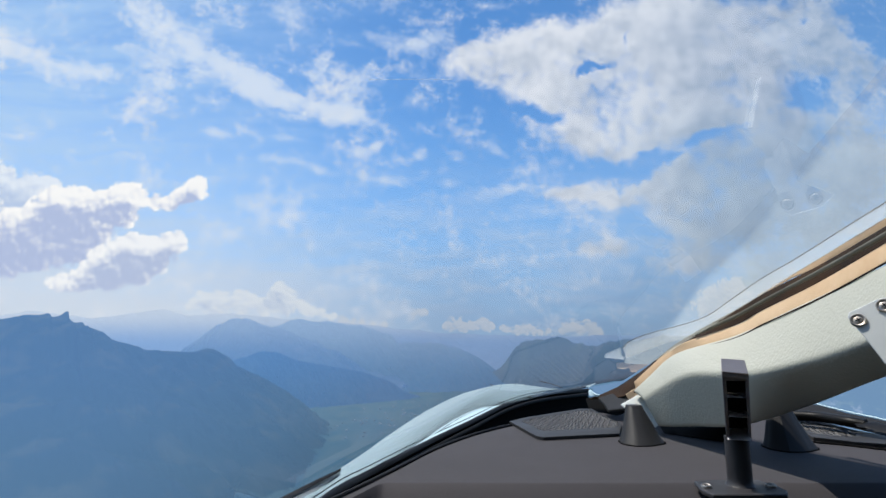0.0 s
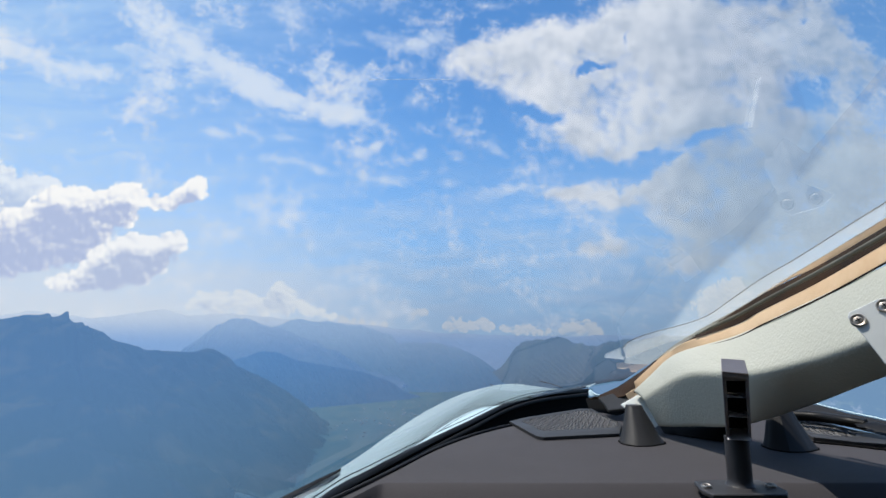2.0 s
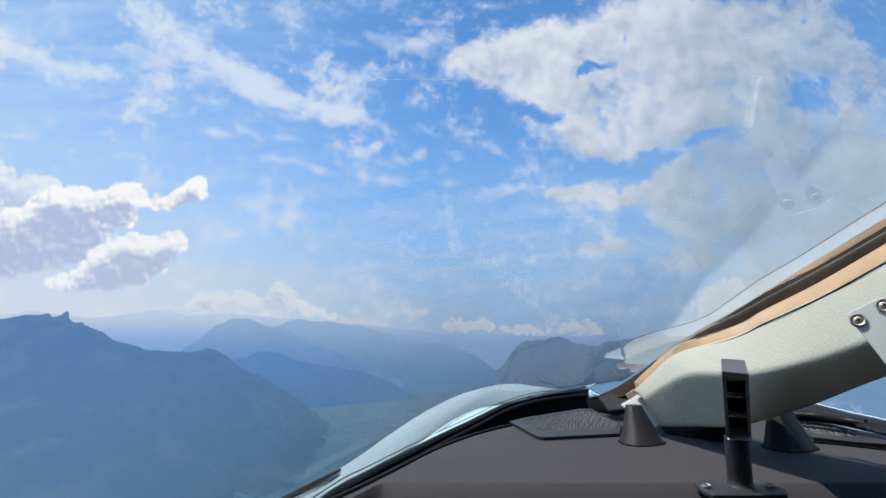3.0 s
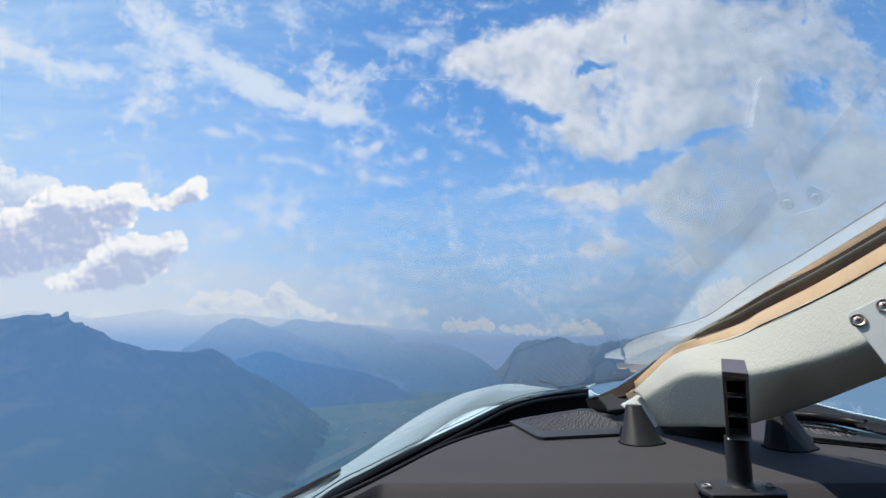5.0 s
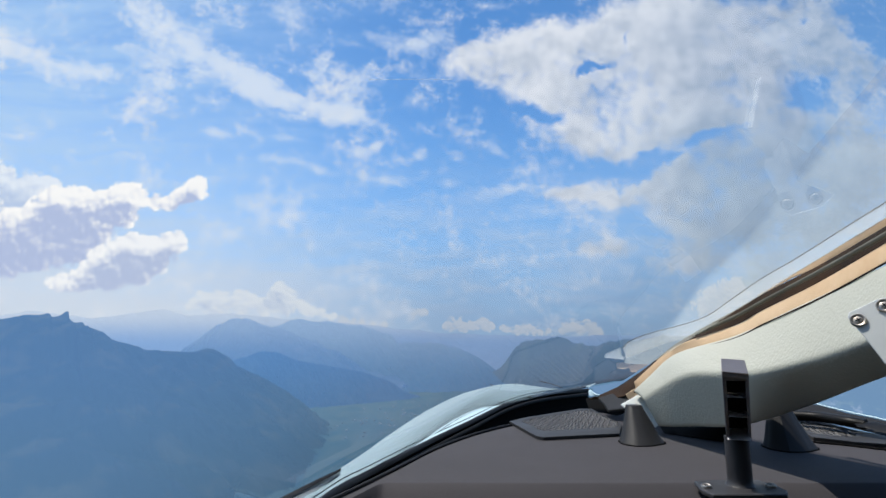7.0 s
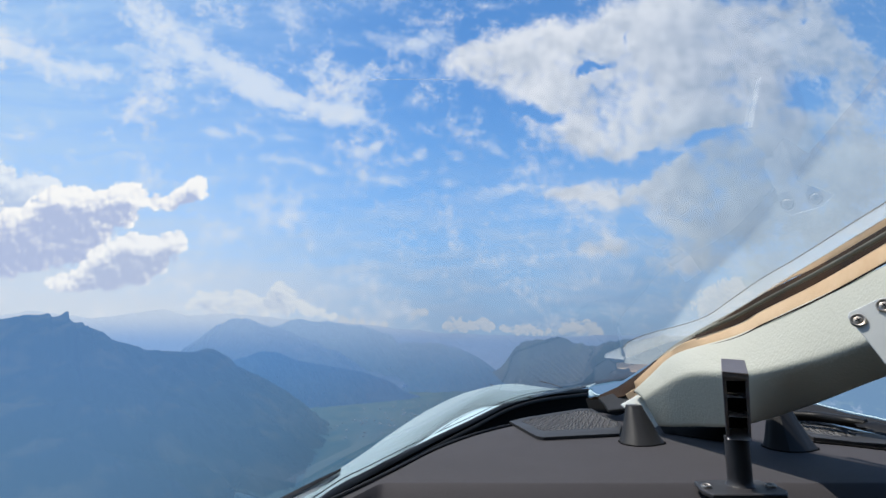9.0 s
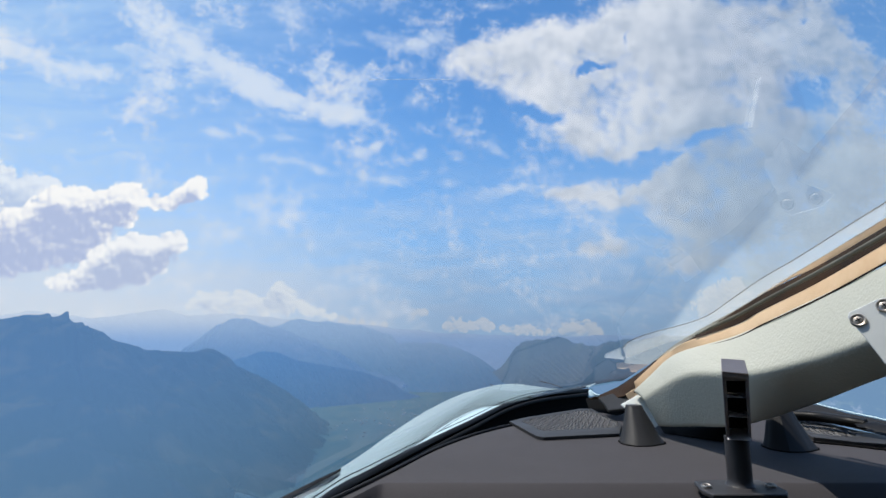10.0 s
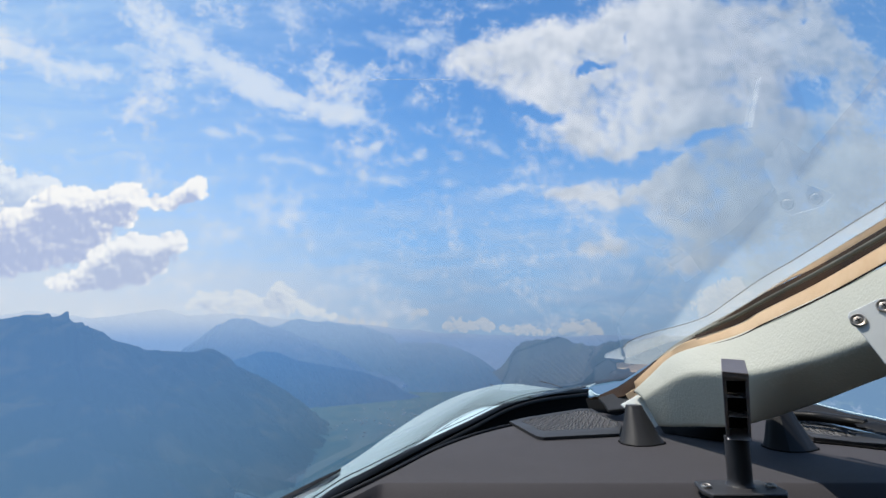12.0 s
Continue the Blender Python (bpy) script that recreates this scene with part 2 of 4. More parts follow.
curl = w.vec("ADD", uv, w.vec("ADD", w.vec("SCALE", warp, scale=0.012), w.vec("SCALE", fine, scale=0.013)))
knobs = billow(curl)
relief = w.math("SUBTRACT", knobs, billow(w.vec("ADD", curl, (0.004, 0.008, 0.0))))
tight = w.vec("SCALE", uv, scale=2.6)
tight = w.vec("ADD", tight, w.vec("SCALE", fine, scale=0.03))
buds = billow(tight)
bud_relief = w.math("SUBTRACT", buds, billow(w.vec("ADD", tight, (0.004, 0.008, 0.0))))
for lobes, wide, up, dark, pale, most in (
        (BACK, 1.8, 0.030, (0.52, 0.62, 0.82), (0.88, 0.92, 0.97), 0.8),
        (TOWER, 1.7, 0.030, (0.47, 0.555, 0.79), (1.0, 1.0, 1.0), 0.98),
        (HEAP, 1.9, 0.026, (0.48, 0.565, 0.78), (0.96, 0.975, 1.0), 0.94),
        (BANK_AHEAD, 2.0, 0.013, (0.46, 0.57, 0.77), (0.80, 0.85, 0.91), 0.80),
        (BANK_BEYOND, 2.3, 0.008, (0.44, 0.56, 0.76), (0.66, 0.72, 0.81), 0.70)):
    items = [(u, v, wide * r, wide * 0.92 * r, 0, 1.0) for u, v, r in lobes]
    bumps, tilt, gain, deep = (buds, bud_relief, 2.3, 2.4) if lobes in (BANK_AHEAD, BANK_BEYOND) else (knobs, relief, 1.5, 1.5)
    core = union(items, curl)
    mass = w.math("ADD", w.math("MULTIPLY", w.math("MINIMUM", core, 1.2), 1.5), w.math("ADD", w.math("MULTIPLY", bumps, gain), w.math("MULTIPLY", rags, 1.1)))
    mass = w.math("MULTIPLY", mass, w.ramp(core, 0.0, 0.2))
    above = w.ramp(w.math("ADD", union(items, w.vec("ADD", curl, (0.008, up, 0.0))), w.math("MULTIPLY", bumps, -0.9)), -0.15, deep)
    shade = w.math("ADD", above, w.math("ADD", w.math("MULTIPLY", tilt, -0.9), w.math("MULTIPLY", rags, 0.30)), clamp=True)
    sky = w.mix(w.ramp(mass, 0.22, 0.85, 0.0, most), sky, w.mix(shade, pale, dark))
shine = w.make("ShaderNodeBackground")
w.put(shine.inputs[0], sky)
shine.inputs[1].default_value = 1.0
w.put(w.make("ShaderNodeOutputWorld").inputs[0], shine.outputs[0])


# ---- materials ----
def material(name, base, second=None, rough=0.5, metal=0.0, scale=60.0, bump=0.0, bump_scale=400.0, gloss=0.5, spread=0.06, specks=0.0):
    """A painted, moulded or padded surface: two-scale colour variation, grain and uneven gloss."""
    m = bpy.data.materials.new(name)
    m.use_nodes = True
    n = Nodes(m.node_tree)
    p = n.n["Principled BSDF"]
    pos = n.make("ShaderNodeTexCoord").outputs["Object"]
    big = n.noise(pos, scale * 0.15, 4.0, 0.6)
    small = n.noise(pos, scale * 3.0, 3.0, 0.6)
    second = second or tuple(x * 0.82 for x in base)
    f = n.math("ADD", n.ramp(big, 0.3, 0.7, 0.0, 0.75), n.math("MULTIPLY", n.math("SUBTRACT", small, 0.5), 0.5), clamp=True)
    colour = n.mix(f, base, second)
    if specks:
        dust = n.ramp(n.noise(pos, 620.0, 2.0, 0.5), 0.74, 0.78, 0.0, specks)
        colour = n.mix(dust, colour, (0.4, 0.4, 0.4))
    n.put(p.inputs["Base Color"], colour)
    n.put(p.inputs["Roughness"], n.ramp(big, 0.25, 0.75, max(rough - spread, 0.02), min(rough + spread, 1.0)))
    p.inputs["Metallic"].default_value = metal
    p.inputs["Specular IOR Level"].default_value = gloss
    if bump:
        relief = n.make("ShaderNodeBump")
        relief.inputs["Strength"].default_value = bump
        relief.inputs["Distance"].default_value = 0.002
        n.put(relief.inputs["Height"], n.noise(pos, bump_scale, 3.0, 0.55))
        n.put(p.inputs["Normal"], relief.outputs[0])
    return m


DASH = material("dash_vinyl", (0.056, 0.0515, 0.054), (0.047, 0.044, 0.047), 0.72, gloss=0.12, scale=14, bump=0.25, bump_scale=900, specks=0.35)
FOOT = material("foot_plastic", (0.019, 0.0185, 0.019), None, 0.58, gloss=0.22, scale=40, bump=0.1, bump_scale=1200)
BLACK = material("black_rubber", (0.007, 0.0065, 0.006), (0.011, 0.010, 0.010), 0.6, scale=50, bump=0.1, gloss=0.2)
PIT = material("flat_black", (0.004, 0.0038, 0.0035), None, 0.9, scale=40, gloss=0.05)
GRILLE = material("black_mesh", (0.036, 0.035, 0.035), None, 0.5, scale=50, gloss=0.25)
THREAD = material("woven_thread", (0.050, 0.048, 0.047), (0.036, 0.035, 0.034), 0.45, scale=90, gloss=0.3)
GLOSS_BLACK = material("black_gloss", (0.007, 0.0065, 0.006), None, 0.45, scale=30, gloss=0.12)
COWL = material("cowling_paint", (0.50, 0.645, 0.69), (0.465, 0.61, 0.655), 0.55, scale=6, gloss=0.22)
PAD = material("white_leatherette", (0.425, 0.42, 0.345), (0.39, 0.385, 0.315), 0.55, scale=20, bump=0.5, bump_scale=260)
TAN = material("tan_foam", (0.62, 0.44, 0.27), (0.52, 0.34, 0.19), 0.85, scale=60, bump=0.5, bump_scale=700)
BROWN = material("dark_sealant", (0.014, 0.009, 0.006), (0.055, 0.028, 0.013), 0.8, scale=90, bump=0.4, bump_scale=500, gloss=0.15)
SEAL = material("olive_seal", (0.13, 0.12, 0.085), (0.085, 0.078, 0.055), 0.55, scale=80, gloss=0.3)
STEEL = material("screw_steel", (0.46, 0.42, 0.37), (0.28, 0.25, 0.22), 0.42, 1.0, scale=200)
BRACKET = material("white_bracket", (0.56, 0.58, 0.57), None, 0.4, scale=30)
HANDLE = material("grey_handle", (0.27, 0.235, 0.23), (0.20, 0.18, 0.175), 0.30, 0.45, scale=60)
# Rungs are lighter than the handle: their highlights are put into the colour.
RUNG = material("highlight_rung", (0.46, 0.43, 0.42), (0.34, 0.31, 0.30), 0.26, 0.6, scale=90)
# Lighter than the padding: sunlight on the end flange is put into this white.
WHITE = material("brightened_white", (0.72, 0.74, 0.70), (0.64, 0.66, 0.62), 0.5, scale=40)
POST = material("dark_tube", (0.035, 0.034, 0.036), None, 0.42, gloss=0.3, scale=60, bump=0.1, bump_scale=900, specks=0.4)
# Beige is picked for warm bounce light; the lining is out of view.
LINER = material("cabin_lining", (0.15, 0.122, 0.09), None, 0.8, scale=10, bump=0.3)


def clear(name, tint, amount, rough=0.0):
    """Thin acrylic: see-through with a Fresnel sheen and a slight tint."""
    m = bpy.data.materials.new(name)
    m.use_nodes = True
    n = Nodes(m.node_tree)
    n.n.clear()
    see = n.make("ShaderNodeBsdfTransparent")
    see.inputs[0].default_value = (*tint, 1)
    shine = n.make("ShaderNodeBsdfGlossy")
    shine.inputs["Roughness"].default_value = rough
    f = n.make("ShaderNodeFresnel")
    f.inputs[0].default_value = 1.49
    k = n.math("MULTIPLY", f.outputs[0], amount)
    mixed = n.make("ShaderNodeMixShader")
    n.put(mixed.inputs[0], k)
    n.put(mixed.inputs[1], see.outputs[0])
    n.put(mixed.inputs[2], shine.outputs[0])
    n.put(n.make("ShaderNodeOutputMaterial").inputs[0], mixed.outputs[0])
    return m


def milky(name, colour, veil):
    """Acrylic edge that scatters some light."""
    m = bpy.data.materials.new(name)
    m.use_nodes = True
    n = Nodes(m.node_tree)
    p = n.n["Principled BSDF"]
    pos = n.make("ShaderNodeTexCoord").outputs["Object"]
    p.inputs["Base Color"].default_value = (*colour, 1)
    p.inputs["Roughness"].default_value = 0.2
    n.put(p.inputs["Alpha"], n.ramp(n.noise(pos, 12.0, 4.0), 0.3, 0.7, veil * 0.8, veil * 1.2))
    return m


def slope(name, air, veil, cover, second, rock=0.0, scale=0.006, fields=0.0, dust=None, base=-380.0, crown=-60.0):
    """Far land: forest, meadow and rock, with haze painted over it as emission."""
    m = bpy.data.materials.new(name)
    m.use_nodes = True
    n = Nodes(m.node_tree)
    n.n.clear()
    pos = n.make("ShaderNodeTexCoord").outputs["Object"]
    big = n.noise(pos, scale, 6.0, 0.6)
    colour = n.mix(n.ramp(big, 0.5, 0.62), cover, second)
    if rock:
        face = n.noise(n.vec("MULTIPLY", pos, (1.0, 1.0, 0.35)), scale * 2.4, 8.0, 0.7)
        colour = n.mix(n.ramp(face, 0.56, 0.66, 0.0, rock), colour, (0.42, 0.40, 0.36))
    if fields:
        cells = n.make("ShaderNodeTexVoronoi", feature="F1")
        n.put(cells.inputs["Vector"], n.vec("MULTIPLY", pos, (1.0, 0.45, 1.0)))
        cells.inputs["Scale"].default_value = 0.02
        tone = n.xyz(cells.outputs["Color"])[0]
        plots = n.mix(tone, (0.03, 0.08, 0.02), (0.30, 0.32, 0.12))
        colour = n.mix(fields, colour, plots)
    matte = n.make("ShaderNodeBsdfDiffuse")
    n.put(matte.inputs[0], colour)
    # Haze is painted as emission; dust is its colour low down, air higher up.
    painted_haze = n.make("ShaderNodeEmission")
    n.put(painted_haze.inputs[0], n.mix(n.ramp(n.xyz(pos)[2], base, crown), dust or air, air))
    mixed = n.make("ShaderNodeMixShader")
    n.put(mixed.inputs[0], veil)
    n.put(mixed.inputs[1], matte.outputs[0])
    n.put(mixed.inputs[2], painted_haze.outputs[0])
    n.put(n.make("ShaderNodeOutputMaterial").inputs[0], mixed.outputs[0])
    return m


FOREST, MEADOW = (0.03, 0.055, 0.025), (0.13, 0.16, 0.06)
# Each slope's haze is painted: air and dust colours glow, veil is their share.
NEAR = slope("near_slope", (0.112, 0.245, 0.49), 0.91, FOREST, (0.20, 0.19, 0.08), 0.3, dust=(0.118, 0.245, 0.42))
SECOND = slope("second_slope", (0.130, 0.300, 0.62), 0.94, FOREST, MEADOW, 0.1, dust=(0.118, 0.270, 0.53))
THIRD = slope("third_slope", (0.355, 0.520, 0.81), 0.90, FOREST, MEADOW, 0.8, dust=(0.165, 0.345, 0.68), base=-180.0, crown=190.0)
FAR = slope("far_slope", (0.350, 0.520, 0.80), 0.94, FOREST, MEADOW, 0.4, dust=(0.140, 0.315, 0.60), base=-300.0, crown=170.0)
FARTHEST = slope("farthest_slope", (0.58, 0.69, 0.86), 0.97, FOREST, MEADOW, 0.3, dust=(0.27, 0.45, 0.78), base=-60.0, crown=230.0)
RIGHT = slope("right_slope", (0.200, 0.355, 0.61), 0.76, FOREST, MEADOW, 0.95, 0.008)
# Valley floor glows too: its haze is painted emission.
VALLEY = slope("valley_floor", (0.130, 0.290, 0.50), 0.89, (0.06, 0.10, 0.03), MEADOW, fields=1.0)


def vapour():
    """Ice crystals of a contrail: white and torn."""
    m = bpy.data.materials.new("ice_vapour")
    m.use_nodes = True
    n = Nodes(m.node_tree)
    p = n.n["Principled BSDF"]
    p.inputs["Base Color"].default_value = (0.95, 0.96, 0.98, 1)
    p.inputs["Roughness"].default_value = 1.0
    pos = n.make("ShaderNodeTexCoord").outputs["Object"]
    n.put(p.inputs["Alpha"], n.ramp(n.noise(pos, 0.02, 4.0), 0.3, 0.7, 0.2, 0.6))
    return m


VAPOUR = vapour()


# ---- mesh helpers ----
def mesh_object(name, bm, mat, parent=None, label="", smooth=True):
    bmesh.ops.recalc_face_normals(bm, faces=bm.faces)
    me = bpy.data.meshes.new(name)
    bm.to_mesh(me)
    bm.free()
    me.materials.append(mat)
    for p in me.polygons:
        p.use_smooth = smooth
    me.set_sharp_from_angle(angle=radians(42))
    ob = new(name, me)
    if parent:
        ob.parent = parent
    return tagged(ob, label)


def part(name, bm, mat, parent, label="", smooth=True):
    return mesh_object(name, bm, mat, parent, label, smooth)


def thing(name, label, category, kind="", group=""):
    return tagged(new(name), label, category, group, kind)


def spline(points, n):
    """n + 1 points at even parameter steps on a Catmull-Rom curve through the given ones."""
    pts = [Vector(p) for p in points]
    pts = [2 * pts[0] - pts[1]] + pts + [2 * pts[-1] - pts[-2]]
    out, spans = [], len(pts) - 3
    for i in range(n + 1):
        s = min(i / n * spans, spans - 1e-6)
        k, t = int(s), s - int(s)
        a, b, c, d = pts[k:k + 4]
        out.append(0.5 * (2 * b + (c - a) * t + (2 * a - 5 * b + 4 * c - d) * t * t + (3 * b - a - 3 * c + d) * t ** 3))
    return out


def skin(bm, rows, closed=False, caps=False):
    """Quads between rows of points; closed joins each row's ends."""
    vs = [[bm.verts.new(p) for p in row] for row in rows]
    n = len(rows[0])
    for a, b in zip(vs, vs[1:]):
        for i in range(n if closed else n - 1):
            j = (i + 1) % n
            bm.faces.new((a[i], a[j], b[j], b[i]))
    if caps:
        bm.faces.new(vs[0])
        bm.faces.new(vs[-1])
    return vs


def slab(upper, lower, depth, n=40, push=(0.52, 0.85, -0.03)):
    """A strip between two curves, with thickness away from the cabin and softened edges."""
    bm = bmesh.new()
    rows = []
    for a, b in zip(spline(upper, n), spline(lower, n)):
        back = Vector(push) * depth
        soft = (b - a) * 0.12
        rows.append([a + back, a + back * 0.15, a + soft * 0.5 - back * 0.0, b - soft * 0.5, b + back * 0.15, b + back])
    skin(bm, rows, closed=True, caps=True)
    return bm


def tube(points, radius, n=40, sides=10, flat=1.0):
    bm = bmesh.new()
    pts = spline(points, n)
    rows = []
    for i, p in enumerate(pts):
        t = (pts[min(i + 1, n)] - pts[max(i - 1, 0)]).normalized()
        side = t.cross(Vector((0, 0, 1))).normalized()
        up = side.cross(t)
        rows.append([p + radius * (math.cos(a) * side + flat * math.sin(a) * up) for a in (k * math.tau / sides for k in range(sides))])
    skin(bm, rows, closed=True, caps=True)
    return bm


def prism(outline, thickness, down=(0, 0, -1)):
    """A plate: the outline pushed along one way."""
    bm = bmesh.new()
    top = [bm.verts.new(p) for p in outline]
    low = [bm.verts.new(Vector(p) + Vector(down) * thickness) for p in outline]
    bm.faces.new(top)
    bm.faces.new(low[::-1])
    k = len(top)
    for i in range(k):
        bm.faces.new((top[i], low[i], low[(i + 1) % k], top[(i + 1) % k]))
    return bm


def soften(ob, width, segments=2):
    b = ob.modifiers.new("bevel", "BEVEL")
    b.width, b.segments, b.limit_method, b.angle_limit = width, segments, "ANGLE", radians(35)
    return ob


def smooth_sub(ob, levels=2):
    s = ob.modifiers.new("subdivision", "SUBSURF")
    s.levels = s.render_levels = levels
    return ob


# ---- the land far below ----
def ridge(name, crest, foot, mat, label, rough=1.0, n=200, m=50, seed=0.0, jag=0.034):
    """A mountain ridge: a crest line, and a gullied slope that falls from it to a foot line before it, and one behind."""
    bm = bmesh.new()
    top, low = spline(crest, n), spline(foot, n)
    rows = []
    for i, (a, b) in enumerate(zip(top, low)):
        row = []
        span = (a - b).length
        for k in range(-6, m + 1):
            t = k / m
            if k < 0:
                p = a + (a - b) * (-t) * 1.5
                p.z = a.z + (a.z - b.z) * t * 4.0
            else:
                p = a.lerp(b, t)
                p.z = b.z + (a.z - b.z) * (1 - t) ** 1.05
            q = p * (1.0 / span) + Vector((seed, seed, 0))
            g = noise.ridged_multi_fractal(Vector((q.x * 2.2, q.y * 2.2, seed)), 0.9, 2.1, 6, 1.0, 2.0) - 1.1
            f = noise.fractal(Vector((q.x * 9, q.y * 9, seed)), 0.8, 2.1, 5)
            away = min(1.0, abs(t) * 5 + 0.10)
            p.z += rough * span * (0.055 * g * away + jag * f * min(1.0, away + 0.35))
            row.append(p)
        rows.append(row)
    skin(bm, rows)
    return tagged(mesh_object(name, bm, mat), label, "mountain", "mountain ridges", "structure")


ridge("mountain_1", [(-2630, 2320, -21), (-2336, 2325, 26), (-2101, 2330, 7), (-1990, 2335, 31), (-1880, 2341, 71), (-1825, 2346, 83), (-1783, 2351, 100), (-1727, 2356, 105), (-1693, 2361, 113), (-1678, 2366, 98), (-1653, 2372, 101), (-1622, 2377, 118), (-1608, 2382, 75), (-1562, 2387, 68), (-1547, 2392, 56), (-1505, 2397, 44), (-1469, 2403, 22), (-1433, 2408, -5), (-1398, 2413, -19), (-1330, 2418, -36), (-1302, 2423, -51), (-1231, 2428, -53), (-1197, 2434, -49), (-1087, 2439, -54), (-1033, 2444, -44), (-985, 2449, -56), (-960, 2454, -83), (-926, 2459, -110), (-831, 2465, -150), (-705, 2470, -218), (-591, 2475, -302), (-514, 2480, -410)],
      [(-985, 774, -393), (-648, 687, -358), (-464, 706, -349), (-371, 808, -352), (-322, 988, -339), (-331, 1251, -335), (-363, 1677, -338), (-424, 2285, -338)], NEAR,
      "steep forested mountain with a notched summit, blue with painted haze", 0.8, 260, 70, 3.1, 0.015)
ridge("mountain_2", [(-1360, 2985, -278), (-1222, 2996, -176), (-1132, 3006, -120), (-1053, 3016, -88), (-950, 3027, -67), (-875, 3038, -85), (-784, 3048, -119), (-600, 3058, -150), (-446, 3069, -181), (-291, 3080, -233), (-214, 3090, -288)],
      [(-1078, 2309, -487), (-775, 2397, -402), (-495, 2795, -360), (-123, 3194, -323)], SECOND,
      "forested shoulder falling to the valley, blue with painted haze", 0.8, 160, 50, 7.7)
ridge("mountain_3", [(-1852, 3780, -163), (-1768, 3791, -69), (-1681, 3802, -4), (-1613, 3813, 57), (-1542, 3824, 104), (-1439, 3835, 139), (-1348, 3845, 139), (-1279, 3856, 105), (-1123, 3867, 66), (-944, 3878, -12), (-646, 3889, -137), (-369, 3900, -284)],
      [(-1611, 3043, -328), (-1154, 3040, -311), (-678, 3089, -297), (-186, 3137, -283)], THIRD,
      "bare rocky mountain above forest, pale blue with painted haze", 1.0, 160, 50, 11.3)
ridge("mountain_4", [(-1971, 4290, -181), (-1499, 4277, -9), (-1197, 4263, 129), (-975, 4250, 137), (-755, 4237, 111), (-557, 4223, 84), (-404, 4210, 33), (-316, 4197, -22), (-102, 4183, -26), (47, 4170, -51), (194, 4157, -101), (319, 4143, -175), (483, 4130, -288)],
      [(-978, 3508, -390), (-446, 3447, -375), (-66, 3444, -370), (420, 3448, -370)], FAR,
      "long mountain flank running into the valley, pale blue with painted haze", 1.0, 160, 50, 17.9)
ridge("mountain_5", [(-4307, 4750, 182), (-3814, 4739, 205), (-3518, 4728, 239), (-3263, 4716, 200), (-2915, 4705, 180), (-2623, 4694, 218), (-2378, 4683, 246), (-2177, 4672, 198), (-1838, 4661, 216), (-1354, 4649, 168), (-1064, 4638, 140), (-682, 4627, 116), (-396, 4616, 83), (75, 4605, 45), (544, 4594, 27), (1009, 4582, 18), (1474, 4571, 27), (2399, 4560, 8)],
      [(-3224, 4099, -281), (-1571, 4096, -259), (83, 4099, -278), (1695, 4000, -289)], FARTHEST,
      "far mountain chain fading into painted pale haze", 0.8, 220, 30, 23.3)
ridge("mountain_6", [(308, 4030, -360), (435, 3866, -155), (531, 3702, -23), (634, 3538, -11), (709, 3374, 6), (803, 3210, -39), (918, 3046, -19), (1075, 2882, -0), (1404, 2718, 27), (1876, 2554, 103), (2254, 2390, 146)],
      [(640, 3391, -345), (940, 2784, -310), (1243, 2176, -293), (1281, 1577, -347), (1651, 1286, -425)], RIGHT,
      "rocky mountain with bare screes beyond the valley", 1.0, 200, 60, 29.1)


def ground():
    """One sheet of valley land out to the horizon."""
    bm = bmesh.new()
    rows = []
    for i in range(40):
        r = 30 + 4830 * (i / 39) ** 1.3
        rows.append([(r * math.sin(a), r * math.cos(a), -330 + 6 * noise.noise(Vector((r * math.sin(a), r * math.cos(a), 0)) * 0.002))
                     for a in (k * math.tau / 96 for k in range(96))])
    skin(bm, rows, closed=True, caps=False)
    return tagged(mesh_object("ground", bm, VALLEY), "green valley floor of small fields with painted haze", "ground", kind="structure")


ground()


def hamlets():
    """Scattered farmhouses of the valley: pale walls, pitched roofs."""
    rng = random.Random(4)
    bm = bmesh.new()
    for cx, cy in ((-330, 2300), (-220, 2500), (-150, 2150), (-60, 2650), (-280, 2050), (-90, 2350), (-200, 2900), (40, 2800)):
        for k in range(9):
            x, y = cx + rng.gauss(0, 75), cy + rng.gauss(0, 120)
            a, b, h, t = rng.uniform(2.5, 5), rng.uniform(2.5, 4), rng.uniform(1, 3), rng.uniform(0, math.pi)
            u, v = Vector((math.cos(t) * a, math.sin(t) * a, 0)), Vector((-math.sin(t) * b, math.cos(t) * b, 0))
            c = Vector((x, y, -328))
            low = [bm.verts.new(c + i * u + j * v) for i, j in ((-1, -1), (1, -1), (1, 1), (-1, 1))]
            top = [bm.verts.new(p.co + Vector((0, 0, h + 2))) for p in low]
            r0, r1 = bm.verts.new(c - u + Vector((0, 0, h + 4))), bm.verts.new(c + u + Vector((0, 0, h + 4)))
            for i in range(4):
                bm.faces.new((low[i], low[(i + 1) % 4], top[(i + 1) % 4], top[i]))
            bm.faces.new((top[0], top[1], r1, r0))
            bm.faces.new((top[2], top[3], r0, r1))
            bm.faces.new((top[0], r0, top[3]))
            bm.faces.new((top[1], top[2], r1))
    # Houses carry the slopes' painted haze, again as emission.
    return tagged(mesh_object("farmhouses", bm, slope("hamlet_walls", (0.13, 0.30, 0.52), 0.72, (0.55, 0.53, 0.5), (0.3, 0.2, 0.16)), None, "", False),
                  "pale scattered farmhouses with painted haze on the valley floor", "houses", kind="stuff")


hamlets()


